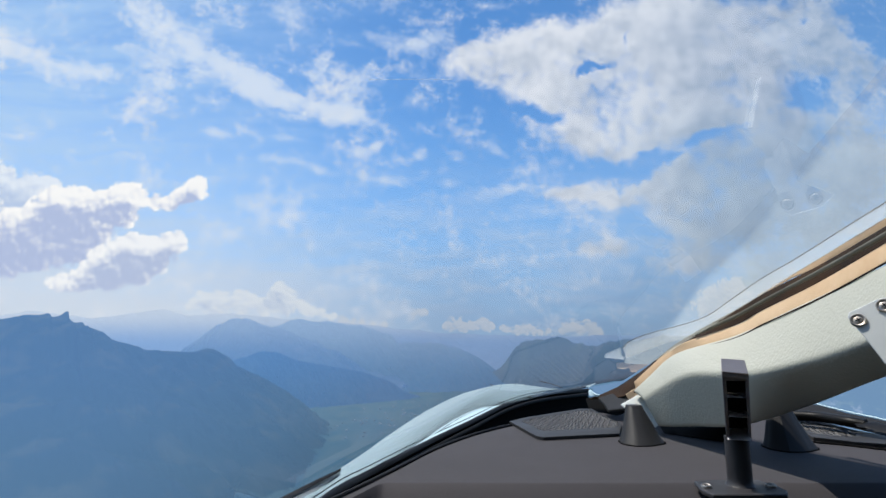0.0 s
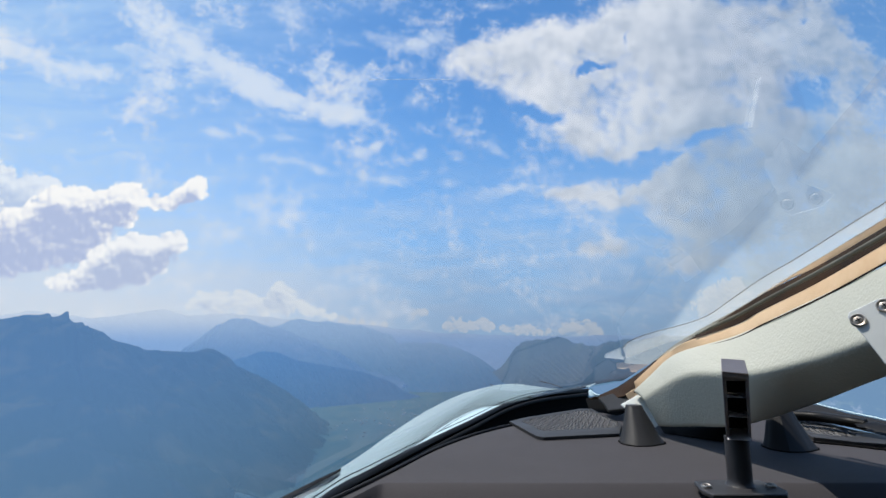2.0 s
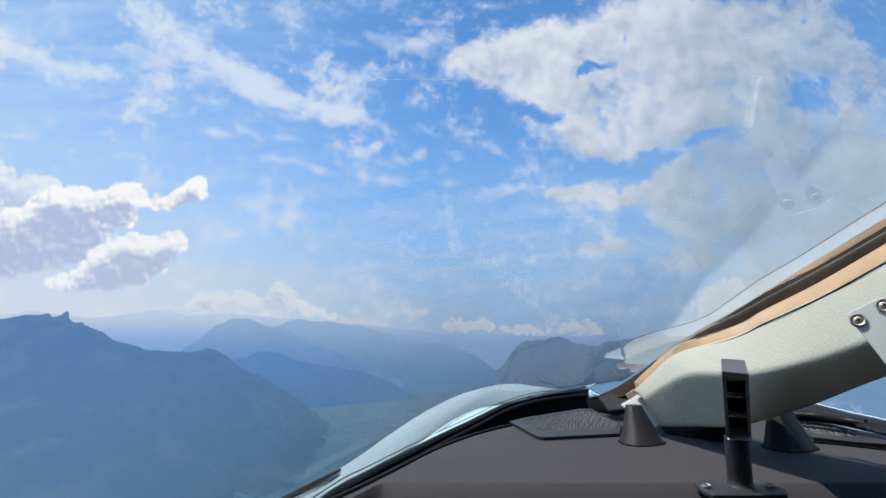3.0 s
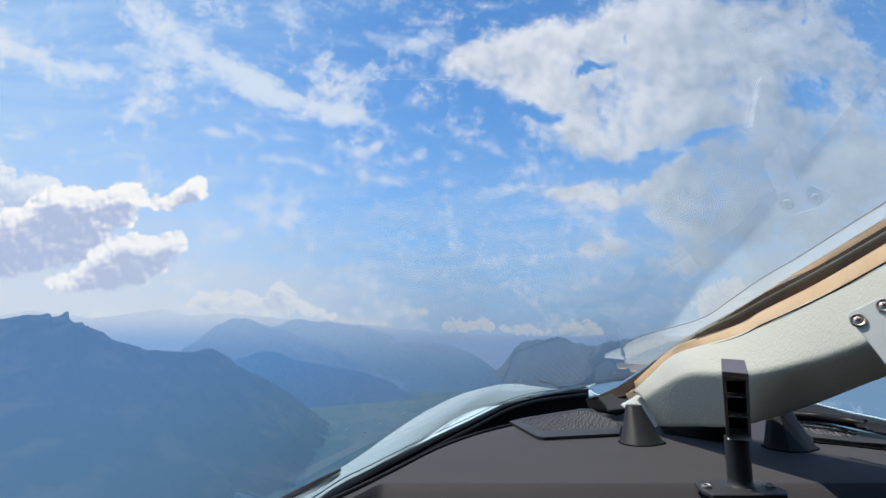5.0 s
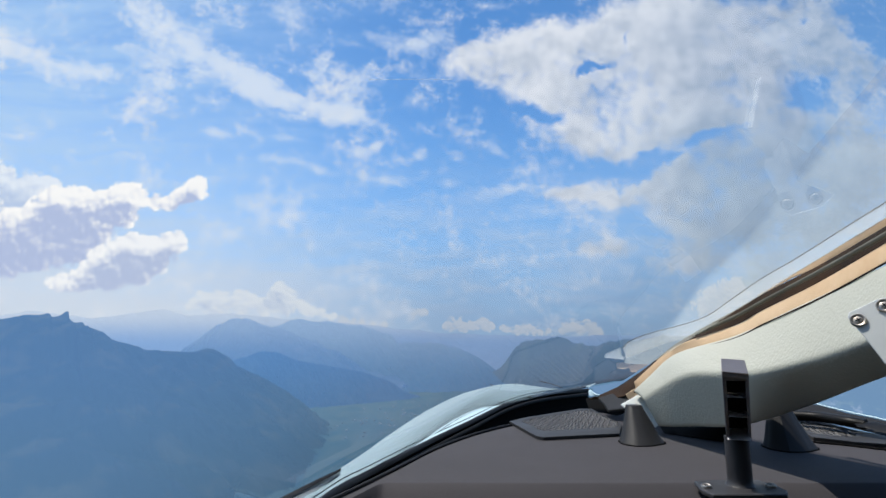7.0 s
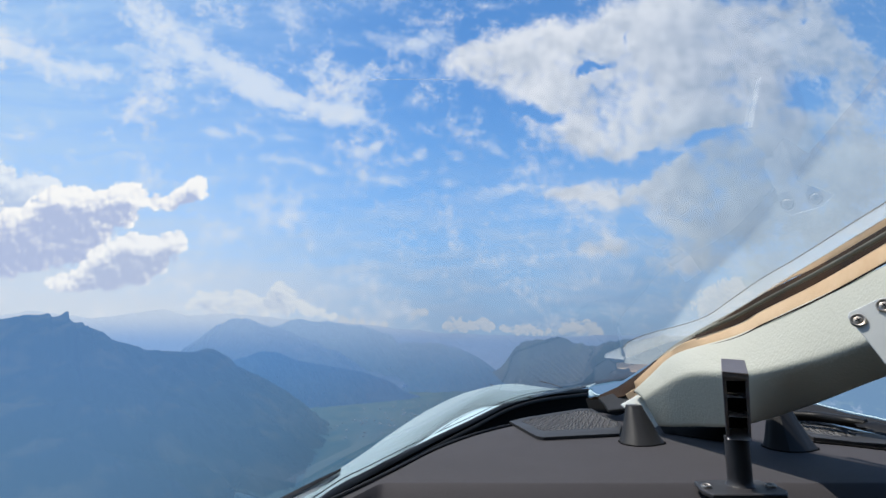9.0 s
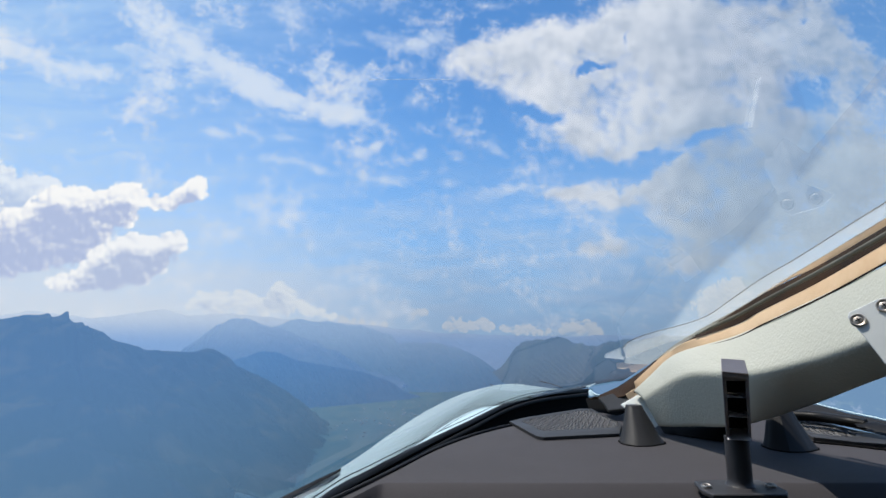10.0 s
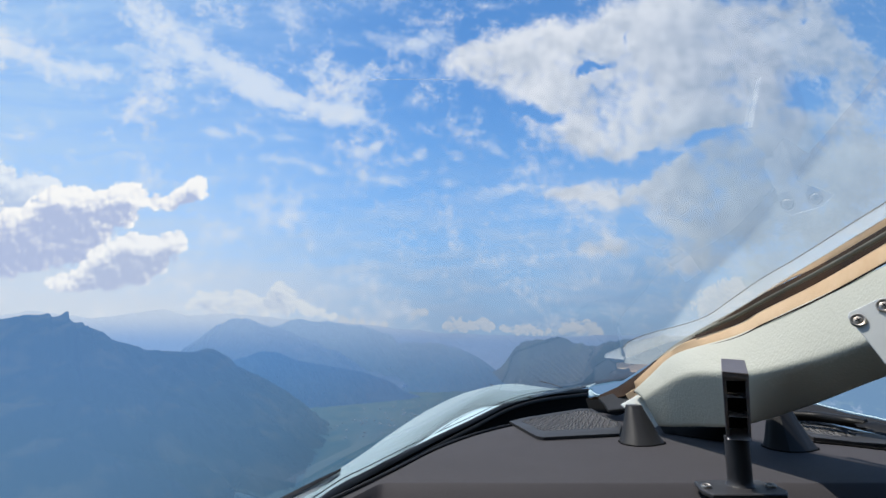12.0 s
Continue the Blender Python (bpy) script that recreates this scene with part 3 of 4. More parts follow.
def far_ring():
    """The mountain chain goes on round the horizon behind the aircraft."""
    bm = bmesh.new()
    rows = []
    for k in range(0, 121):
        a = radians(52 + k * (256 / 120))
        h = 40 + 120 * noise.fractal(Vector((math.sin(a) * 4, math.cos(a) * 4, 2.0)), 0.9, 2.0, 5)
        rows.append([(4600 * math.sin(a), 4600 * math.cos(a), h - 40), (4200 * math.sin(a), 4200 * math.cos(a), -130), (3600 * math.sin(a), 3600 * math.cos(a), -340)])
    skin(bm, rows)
    return tagged(mesh_object("mountain_7", bm, FAR), "mountain chain in painted haze closing the horizon behind", "mountain", "mountain ridges", "structure")


far_ring()


# ---- contrail ----
trail = mesh_object("contrail", tube([(-580, 4025, 2008), (-284, 4025, 2011), (75, 4025, 2012)], 2.6, 20, 6), VAPOUR)
tagged(trail, "thin straight white contrail high in the blue", "contrail", kind="structure")

# ---- aircraft: nose, windscreen base and centre post ----
aircraft = thing("aircraft", "light aircraft with pale blue-grey nose and two-piece windscreen", "aircraft")


def nose():
    base = [(-0.1363, 0.533, 1.0392), (-0.1121, 0.6235, 1.0434), (-0.0913, 0.6946, 1.0423), (-0.0633, 0.7651, 1.0449), (-0.0208, 0.8762, 1.0472), (0.0466, 1.0168, 1.0547), (0.1414, 1.2179, 1.0647), (0.2436, 1.3796, 1.0669), (0.4121, 1.5421, 1.0648)]
    rim = [(-0.1761, 0.6197, 0.9908), (-0.1443, 0.7597, 1.0054), (-0.1249, 0.8818, 1.0034), (-0.0842, 1.012, 1.0172), (-0.0226, 1.1919, 1.0334), (0.0656, 1.4231, 1.0399), (0.1941, 1.6655, 1.0323), (0.3127, 1.7677, 1.0068), (0.4495, 1.7483, 0.9776)]
    bm = bmesh.new()
    rows = []
    for a, b in zip(spline(base, 60), spline(rim, 60)):
        mid = a.lerp(b, 0.5) + Vector((0, 0, 0.10 * (b - a).length))
        far = b + (b - a) * 0.8 + Vector((0, 0, -0.16 - 0.3 * (b - a).length))
        mid.z -= 0.03 * (b - a).length
        rows.append(spline([a, mid, b, far, far + Vector((0.0, 0.1, -0.4))], 26))
    skin(bm, rows)
    return part("nose_cowling", bm, COWL, aircraft, "pale blue-grey glossy nose cowling")


cowling = nose()


for seam in ([(0.1275, 1.5096, 1.0779), (0.1419, 1.3993, 1.0704), (0.1487, 1.2282, 1.0636)], [(0.2985, 1.7338, 1.07), (0.3239, 1.6431, 1.0672), (0.328, 1.4914, 1.0648)], [(-0.0992, 0.8382, 1.0316), (-0.0806, 0.868, 1.0355), (-0.0586, 0.8979, 1.0383)]):
    part("panel_seam", tube(seam, 0.0012, 14, 6), FOOT, cowling)


def base_curve(dy, dz):
    pts = [(-0.1363, 0.533, 1.0392), (-0.1121, 0.6235, 1.0434), (-0.0913, 0.6946, 1.0423), (-0.0633, 0.7651, 1.0449), (-0.0208, 0.8762, 1.0472), (0.0466, 1.0168, 1.0547), (0.1414, 1.2179, 1.0647), (0.2418, 1.3694, 1.0679), (0.3887, 1.5113, 1.0675)]
    return [Vector(p) + Vector((0, dy, dz)) for p in pts]


part("windscreen_gasket", tube(base_curve(-0.004, -0.004), 0.006, 80, 10, 0.8), GLOSS_BLACK, aircraft, "glossy black windscreen gasket")
part("paint_line", tube(base_curve(0.004, 0.0045), 0.0006, 80, 6), PIT, aircraft, "thin dark line along the cowling edge")
part("windscreen_base_trim", tube(base_curve(-0.02, -0.012), 0.0035, 80, 8), BLACK, aircraft)
edge = [(-0.1133, 0.5209, 1.05), (-0.0834, 0.5927, 1.05), (-0.0549, 0.666, 1.05), (-0.0181, 0.7648, 1.05), (0.0132, 0.833, 1.05), (0.0599, 0.915, 1.05), (0.1115, 0.9838, 1.05), (0.1747, 1.0568, 1.05), (0.2888, 1.1764, 1.05), (0.353, 1.1945, 1.05)]
bm = bmesh.new()
rows = []
for a, b in zip(spline(base_curve(0.0, -0.008), 60), spline(edge, 60)):
    rows.append([a, a.lerp(b, 0.15) + Vector((0, 0, -0.06)), a.lerp(b, 0.85) + Vector((0, 0, -0.06)), b + Vector((0, 0, -0.004))])
skin(bm, rows)
part("defrost_channel", bm, PIT, aircraft, "dark channel along the windscreen base")

part("edge_bead", tube([Vector(p) + Vector((0, 0.004, 0.001)) for p in edge], 0.0016, 80, 6), FOOT, aircraft)

# ---- glareshield ----
shield = thing("glareshield", "dark grey vinyl glareshield with dust specks", "glareshield", "structure")
bm = bmesh.new()
rows = []
right_edge = [(0.6373, 0.7072, 1.05), (0.6531, 0.8418, 1.05), (0.6063, 0.9313, 1.05), (0.6144, 1.0358, 1.05), (0.5813, 1.2227, 1.05), (0.5275, 1.4386, 1.05)]
line = spline(edge, 50) + spline(right_edge[::-1], 30)
for p in line:
    x0 = p.x
    near_y = min(0.61, p.y - 0.03)
    row = [Vector((x0, p.y, 1.03)), Vector((x0, p.y - 0.002, 1.047)), Vector((x0, p.y - 0.008, 1.05))]
    row += [Vector((x0, p.y - 0.008 - (p.y - 0.008 - near_y) * t, 1.05)) for t in (0.2, 0.4, 0.6, 0.8, 1.0)]
    row += [Vector((x0, near_y - 0.05 * t, 1.05 - 0.040 * t ** 1.2)) for t in (0.0, 0.06, 0.2, 0.45, 0.7, 1.0)]
    row += [Vector((x0, near_y - 0.075, 0.975)), Vector((x0, near_y - 0.08, 0.85))]
    rows.append(row)
skin(bm, rows)
part("cover", bm, DASH, shield, "dark grey grained cover")

# ---- centre post ----
post = thing("windscreen_post", "padded white centre post of the windscreen", "post")
STATIONS = [  # upper edge, ridge, lower edge
    ((0.327, 0.9753, 1.1087), (0.3192, 0.9055, 1.1029), (0.3344, 0.8855, 1.0641)),
    ((0.3429, 0.9289, 1.1404), (0.3256, 0.8434, 1.1285), (0.3396, 0.8421, 1.0692)),
    ((0.3613, 0.8661, 1.177), (0.3359, 0.7598, 1.1542), (0.3544, 0.7911, 1.0771)),
    ((0.3938, 0.748, 1.2042), (0.3562, 0.6524, 1.1607), (0.3741, 0.7158, 1.0895)),
    ((0.4128, 0.6517, 1.2347), (0.3687, 0.5636, 1.1772), (0.4197, 0.6502, 1.1215)),
    ((0.4131, 0.5568, 1.2567), (0.3602, 0.4743, 1.1964), (0.4126, 0.5501, 1.1544)),
    ((0.3983, 0.4439, 1.2769), (0.3461, 0.3756, 1.2208), (0.3977, 0.4325, 1.189)),
    ((0.3947, 0.3298, 1.3045), (0.3378, 0.2763, 1.2485), (0.3717, 0.306, 1.2248))]
cols = [spline([s[k] for s in STATIONS], 48) for k in range(3)]
bm = bmesh.new()
rows = []
for u, r, l in zip(*cols):
    # Hidden back is widened so the post's shadow reaches across the glareshield.
    back = Vector((0.075, 0.03, 0.05))
    rear = Vector((0.07, 0.03, 0.008))
    rows.append([u, u.lerp(r, 0.06), u.lerp(r, 0.45) + Vector((0, -0.004, 0.004)), u.lerp(r, 0.86), r, r.lerp(l, 0.14), r.lerp(l, 0.55), r.lerp(l, 0.95), l,
                 l + back * 0.2, l + back, u + rear, u + rear * 0.15])
skin(bm, rows, closed=True, caps=True)
pad = smooth_sub(part("padding", bm, PAD, post, "off-white grained padding"), 1)
pad.data.set_sharp_from_angle(angle=math.pi)
flange = part("end_flange", prism([(0.3016, 0.9605, 1.0896), (0.3405, 0.9781, 1.1056), (0.3516, 0.9598, 1.0934), (0.375, 0.9433, 1.0706), (0.3456, 0.9252, 1.0572), (0.3354, 0.9508, 1.087), (0.3057, 0.9562, 1.0845)], 0.006, (0.3, 0.9, -0.3)), WHITE, post, "white folded end flange", False)
# Black sheet stands in for the shadow between padding and glareshield.
part("under_pad_shade", slab([(0.3748, 0.9868, 1.0524), (0.3867, 0.9355, 1.0565), (0.4081, 0.8629, 1.0668), (0.4275, 0.8053, 1.078)], [(0.3513, 0.9037, 1.051), (0.3686, 0.8833, 1.051), (0.3999, 0.8452, 1.051), (0.4301, 0.8146, 1.051)], 0.02, 20), PIT, post, "black sheet for the shade under the padding")
soften(flange, 0.0015)
part("foam_strip", slab([(0.3371, 0.9909, 1.1247), (0.3519, 0.9512, 1.1521), (0.3713, 0.8818, 1.189), (0.4034, 0.7639, 1.2182), (0.4161, 0.7153, 1.2367), (0.4277, 0.6195, 1.2637), (0.4232, 0.5148, 1.2903), (0.416, 0.3812, 1.3251)],
                        [(0.339, 0.9872, 1.1105), (0.3523, 0.9424, 1.1349), (0.3723, 0.878, 1.1741), (0.3986, 0.7577, 1.2004), (0.4109, 0.7091, 1.2183), (0.4215, 0.6135, 1.2447), (0.4159, 0.5088, 1.271), (0.4066, 0.3754, 1.3053)], 0.012), TAN, post, "tan foam edge strip")
part("foam_end", slab([(0.3286, 1.0143, 1.1011), (0.3381, 1.008, 1.1086), (0.3474, 1.0021, 1.1141)], [(0.332, 1.0106, 1.0927), (0.3394, 1.005, 1.0962), (0.3477, 0.999, 1.1017)], 0.01, 10), TAN, post)
part("pad_piping", tube([(0.3287, 0.9691, 1.1084), (0.3427, 0.9242, 1.1353), (0.3616, 0.8592, 1.1734), (0.3904, 0.7422, 1.2004), (0.4019, 0.6938, 1.2175), (0.4115, 0.5991, 1.2433), (0.4057, 0.4964, 1.2687), (0.3971, 0.3667, 1.3024)], 0.0009, 60, 6), BROWN, post)
part("sealant_bead", slab([(0.3067, 1.1965, 1.0718), (0.3455, 1.0869, 1.1121), (0.3681, 0.9941, 1.1549), (0.3849, 0.9087, 1.1941), (0.413, 0.7786, 1.2399), (0.4267, 0.7298, 1.2592), (0.4401, 0.6343, 1.2851), (0.4378, 0.5298, 1.31), (0.4349, 0.3966, 1.3426)],
                          [(0.3221, 1.1568, 1.0771), (0.3378, 1.0269, 1.0989), (0.3572, 0.9661, 1.1476), (0.3768, 0.8906, 1.1871), (0.4082, 0.7732, 1.2176), (0.4214, 0.7244, 1.2364), (0.4339, 0.6286, 1.264), (0.4305, 0.5237, 1.2913), (0.4255, 0.39, 1.3271)], 0.012), BROWN, post, "dark brown sealant bead")
part("rubber_seal", tube([(0.3828, 0.841, 1.2064), (0.4034, 0.7621, 1.2297), (0.4161, 0.7135, 1.2476), (0.4277, 0.6177, 1.2751), (0.4232, 0.5134, 1.2983), (0.416, 0.3804, 1.3303)], 0.0028, 60, 8), SEAL, post, "olive grey rubber seal")
part("foam_wedge", slab([(0.4502, 0.7843, 1.2612), (0.4586, 0.7169, 1.2827), (0.4649, 0.6687, 1.2982), (0.4633, 0.5593, 1.3251), (0.4633, 0.4209, 1.3618)],
                        [(0.4476, 0.7803, 1.2576), (0.4557, 0.7131, 1.2778), (0.4618, 0.6658, 1.2879), (0.4597, 0.5567, 1.3131), (0.4586, 0.4185, 1.3486)], 0.006), TAN, post)

# ---- feet of the post ----
def foot(base, top, r0, r1, label):
    """A tapered foot: round behind, with one sharp corner towards the seats, and a dark seam under it."""
    ob = thing("post_foot", label, "support", group="feet of the centre post")

    def ring(c, r):
        pts = []
        for i in range(48):
            a = radians(244) + i * math.tau / 48
            u, v = math.cos(a), math.sin(a)
            off = abs((a - radians(244) + math.pi) % math.tau - math.pi)
            k = 0.95 + 0.42 * max(0.0, 1.0 - off / radians(55))
            pts.append(c + Vector((r * k * u, 0.8 * r * k * v, 0)))
        return pts

    bm = bmesh.new()
    skin(bm, [ring(Vector(base).lerp(Vector(top), k / 8), r0 + (r1 - r0) * (k / 8) ** 0.85) for k in range(9)], closed=True, caps=True)
    body = part("body", bm, FOOT, ob)
    body.data.set_sharp_from_angle(angle=radians(26))
    bm = bmesh.new()
    seam = [ring(Vector(base) + Vector((0, 0, h)), r0 * k) for k, h in ((1.05, 0.0), (1.05, 0.0012), (0.98, 0.0014))]
    skin(bm, seam, closed=True)
    part("seam", bm, PIT, ob)
    return ob


foot((0.2916, 0.8374, 1.05), (0.2941, 0.8728, 1.0988), 0.034, 0.0125, "dark grey tapered plastic foot on the glareshield")
foot((0.4849, 0.7994, 1.05), (0.4883, 0.8257, 1.1083), 0.037, 0.014, "dark grey tapered plastic foot beside the handle")

# ---- grab handle ----
handle = thing("grab_handle", "grey ladder-like grab handle on a dark post", "handle")
c0 = Vector((0.3006, 0.5842, 1.05))
rows = []
for t in range(13):
    c = c0 + Vector((0.0, 0.0, 0.051 * t / 12))
    r = 0.0116 + (0.008 * (1 - t / 2) ** 2 if t < 2 else 0)
    rows.append([c + Vector((r * math.cos(a), r * math.sin(a), 0)) for a in (i * math.tau / 24 for i in range(24))])
bm = bmesh.new()
skin(bm, rows, closed=True, caps=True)
part("tube", bm, POST, handle, "dark metal tube with specks")



def box_bar(a, b, c, d, depth):
    """A bar with the front face a b c d, pushed away from the seat."""
    return prism([a, b, c, d], depth, (0.46, 0.88, 0.03))


HEAD = [
    ("stile", [(0.2772, 0.5574, 1.1686), (0.2809, 0.5574, 1.1686), (0.2875, 0.5717, 1.0998), (0.2839, 0.5717, 1.0998)], HANDLE),
    ("stile", [(0.3012, 0.5578, 1.1659), (0.3045, 0.5578, 1.1659), (0.3093, 0.5719, 1.0986), (0.3062, 0.5719, 1.0986)], HANDLE),
    ("top_bar", [(0.2776, 0.5565, 1.1681), (0.304, 0.5569, 1.1654), (0.3034, 0.5601, 1.158), (0.2797, 0.5601, 1.1586)], HANDLE),
    ("rung", [(0.2888, 0.5744, 1.1451), (0.3101, 0.5745, 1.1446), (0.3023, 0.5598, 1.1416), (0.2816, 0.5597, 1.1422)], RUNG),
    ("rung", [(0.2899, 0.5775, 1.1264), (0.3118, 0.5777, 1.1252), (0.304, 0.563, 1.1223), (0.2827, 0.5628, 1.1234)], RUNG),
    ("rung", [(0.2911, 0.5805, 1.1082), (0.313, 0.5807, 1.107), (0.3062, 0.5667, 1.0996), (0.2821, 0.5665, 1.1007)], RUNG),
    ("cap", [(0.2901, 0.5829, 1.1799), (0.3155, 0.5832, 1.1782), (0.3045, 0.5579, 1.1653), (0.2775, 0.5575, 1.1681)], HANDLE)]
for name, quad, mat in HEAD:
    if name == "cap":
        ob = part(name, prism(quad, 0.006), mat, handle, "", False)
    else:
        ob = part(name, box_bar(*quad, 0.02 if name != "rung" else 0.012), mat, handle, "", False)
    soften(ob, 0.0008)
part("back_panel", box_bar((0.2894, 0.5793, 1.1651), (0.3157, 0.5796, 1.1628), (0.3197, 0.5925, 1.0967), (0.2951, 0.5923, 1.0978), 0.003), GLOSS_BLACK, handle, "black recessed panel", False)
plate = part("base_plate", prism([(0.2612, 0.6011, 1.054), (0.2533, 0.5666, 1.054), (0.2558, 0.5489, 1.054), (0.3264, 0.5489, 1.054), (0.3349, 0.5626, 1.054), (0.3377, 0.5855, 1.054), (0.3297, 0.6057, 1.054), (0.2793, 0.6057, 1.054)], 0.0045), POST, handle, "dark metal base plate", False)
soften(plate, 0.0012)


def screw(name, at, way, r, parent, label=""):
    """A countersunk screw in a cup washer, its cross recess shaded as black bars."""
    bm = bmesh.new()
    for ring in ([(r, 0.0), (r, 0.25 * r), (0.86 * r, 0.42 * r), (0.68 * r, 0.34 * r), (0.64 * r, 0.18 * r)],
                 [(0.64 * r, 0.15 * r), (0.62 * r, 0.26 * r), (0.40 * r, 0.34 * r), (0.12 * r, 0.36 * r)]):
        rows = [[(q * math.cos(a), q * math.sin(a), h) for a in (k * math.tau / 20 for k in range(20))] for q, h in ring]
        vs = skin(bm, rows, closed=True)
        if ring[0][0] < 0.63 * r:
            bm.faces.new(vs[-1])
    turn = Vector(way).to_track_quat("Z", "Y").to_matrix().to_4x4()
    bm.transform(Matrix.Translation(at) @ turn)
    ob = part(name, bm, STEEL, parent, label)
    cross = bmesh.new()
    for w0, l0 in ((0.09, 0.36), (0.36, 0.09)):
        g = bmesh.ops.create_cube(cross, size=1.0)
        for v in g["verts"]:
            v.co = Vector((v.co.x * 2 * w0 * r, v.co.y * 2 * l0 * r, 0.35 * r + v.co.z * 0.06 * r))
    cross.transform(Matrix.Translation(at) @ turn @ pose(0, 0, 0, 0, 0, 30))
    part("black_cross", cross, BLACK, ob, "", False)
    return ob


for at in ((0.2618, 0.5749, 1.0545), (0.3271, 0.5771, 1.0545)):
    screw("screw", at, (0, -0.1, 1), 0.0052, plate, "bright steel screw")

# ---- bracket on the post ----
bracket = thing("sun_visor_bracket", "white painted metal bracket screwed to the post", "bracket")
bp = part("plate", prism([(0.3387, 0.4612, 1.2175), (0.3406, 0.4618, 1.2218), (0.3587, 0.4523, 1.2325), (0.3618, 0.4502, 1.2335), (0.3821, 0.4325, 1.2328), (0.3668, 0.4145, 1.1771), (0.3469, 0.4322, 1.1782), (0.3445, 0.4358, 1.1811), (0.3419, 0.449, 1.2007)], 0.002, (0.60, 0.70, -0.39)), BRACKET, bracket, "", False)
soften(bp, 0.0007)
# Added bar out of view, placed so the windscreen reflects a pale streak.
for name, way, mat, note in (("bar_link", [(0.352, 0.428, 1.1815), (0.343, 0.414, 1.172), (0.334, 0.400, 1.1650)], POST, ""),
                             ("reflection_bar", [(0.333, 0.396, 1.1640), (0.331, 0.372, 1.1625), (0.3285, 0.3455, 1.1610)], WHITE, "unseen slim white bar placed for its reflection in the windscreen")):
    arm = bmesh.new()
    skin(arm, [[p + Vector(d) for d in ((-0.003, 0, 0), (0.003, 0, 0), (0.003, 0.001, -0.004), (-0.003, 0.001, -0.004))] for p in spline(way, 10)], closed=True, caps=True)
    part(name, arm, mat, bracket, note)
facing = Vector((-0.60, -0.70, 0.39))
for at in ((0.3431, 0.4556, 1.2145), (0.3599, 0.4478, 1.2262)):
    screw("screw", Vector(at), facing, 0.0058, bp, "worn steel screw in a cup washer")


# ---- defroster vents ----
def vent(outline, inner, pitch, label):
    """A moulded frame with a woven mesh of crossing bars inside it."""
    ob = thing("defroster_vent", label, "vent", group="defroster vents")
    frame_bm = bmesh.new()
    out = [Vector(p) for p in outline]
    ins = [Vector(p) for p in inner]
    k = len(out)
    up = Vector((0, 0, 0.005))
    rings = [[p for p in out], [p + up * 0.8 for p in out], [p.lerp(q, 0.3) + up for p, q in zip(out, ins)], [p.lerp(q, 0.85) + up for p, q in zip(out, ins)],
             [q + up * 0.7 for q in ins], [q - up * 0.8 for q in ins]]
    skin(frame_bm, rings, closed=True)
    part("frame", frame_bm, GRILLE, ob, "black moulded frame")
    # Flat black sheet close under the mesh stands in for the duct's dark depth.
    dark_sheet_bm = bmesh.new()
    dark_sheet_bm.faces.new([dark_sheet_bm.verts.new(p - Vector((0, 0, 0.0015))) for p in ins])
    part("duct", dark_sheet_bm, PIT, ob)
    c = sum(ins, Vector()) / k
    reach = max((p - c).length for p in ins)
    verts, faces = [], []
    for angle in (70, 110):
        u = Vector((math.cos(radians(angle)), math.sin(radians(angle)), 0))
        n = Vector((-u.y, u.x, 0))
        steps = int(reach / pitch)
        for i in range(-steps, steps + 1):
            o = c + n * i * pitch
            lo, hi = -9.0, 9.0
            for a, b in zip(ins, ins[1:] + ins[:1]):
                e = b - a
                inward = Vector((-e.y, e.x, 0))
                if inward.dot(c - a) < 0:
                    inward = -inward
                den, num = inward.dot(u), inward.dot(a - o)
                if abs(den) < 1e-9:
                    if num > 0:
                        lo, hi = 1.0, 0.0
                elif den > 0:
                    lo = max(lo, num / den)
                else:
                    hi = min(hi, num / den)
            if hi - lo < 0.002:
                continue
            m = max(2, int((hi - lo) / (pitch * 0.5)))
            prev = None
            for q in range(m + 1):
                p = o + u * (lo + (hi - lo) * q / m)
                lift = 0.0005 * (1 if (q + i + (angle > 90)) % 2 else -1) + 0.003
                wv = pitch * 0.17
                base = len(verts)
                for side, h in ((-wv, 0.0), (0.0, 0.0011), (wv, 0.0)):
                    v = p + n * side
                    verts.append((v.x, v.y, p.z + lift + h))
                if prev is not None:
                    faces += [(prev, prev + 1, base + 1, base), (prev + 1, prev + 2, base + 2, base + 1)]
                prev = base
    me = bpy.data.meshes.new("mesh_grille")
    me.from_pydata(verts, [], faces)
    me.materials.append(THREAD)
    g = new("mesh_grille", me)
    g.parent = ob
    tagged(g, "woven black mesh", kind="stuff")
    return ob


vent([(0.1184, 1.0089, 1.051), (0.1412, 0.8591, 1.051), (0.1498, 0.8498, 1.051), (0.2732, 0.8833, 1.051), (0.3049, 0.9711, 1.051), (0.3104, 1.1865, 1.051), (0.289, 1.1865, 1.051), (0.1537, 1.0569, 1.051)],
     [(0.1405, 1.0089, 1.051), (0.1569, 0.9143, 1.051), (0.1641, 0.9089, 1.051), (0.2908, 0.9475, 1.051), (0.307, 0.996, 1.051), (0.3009, 1.1598, 1.051), (0.2847, 1.1598, 1.051), (0.1608, 1.0358, 1.051)],
     0.0098, "dark defroster vent with woven mesh in the glareshield")
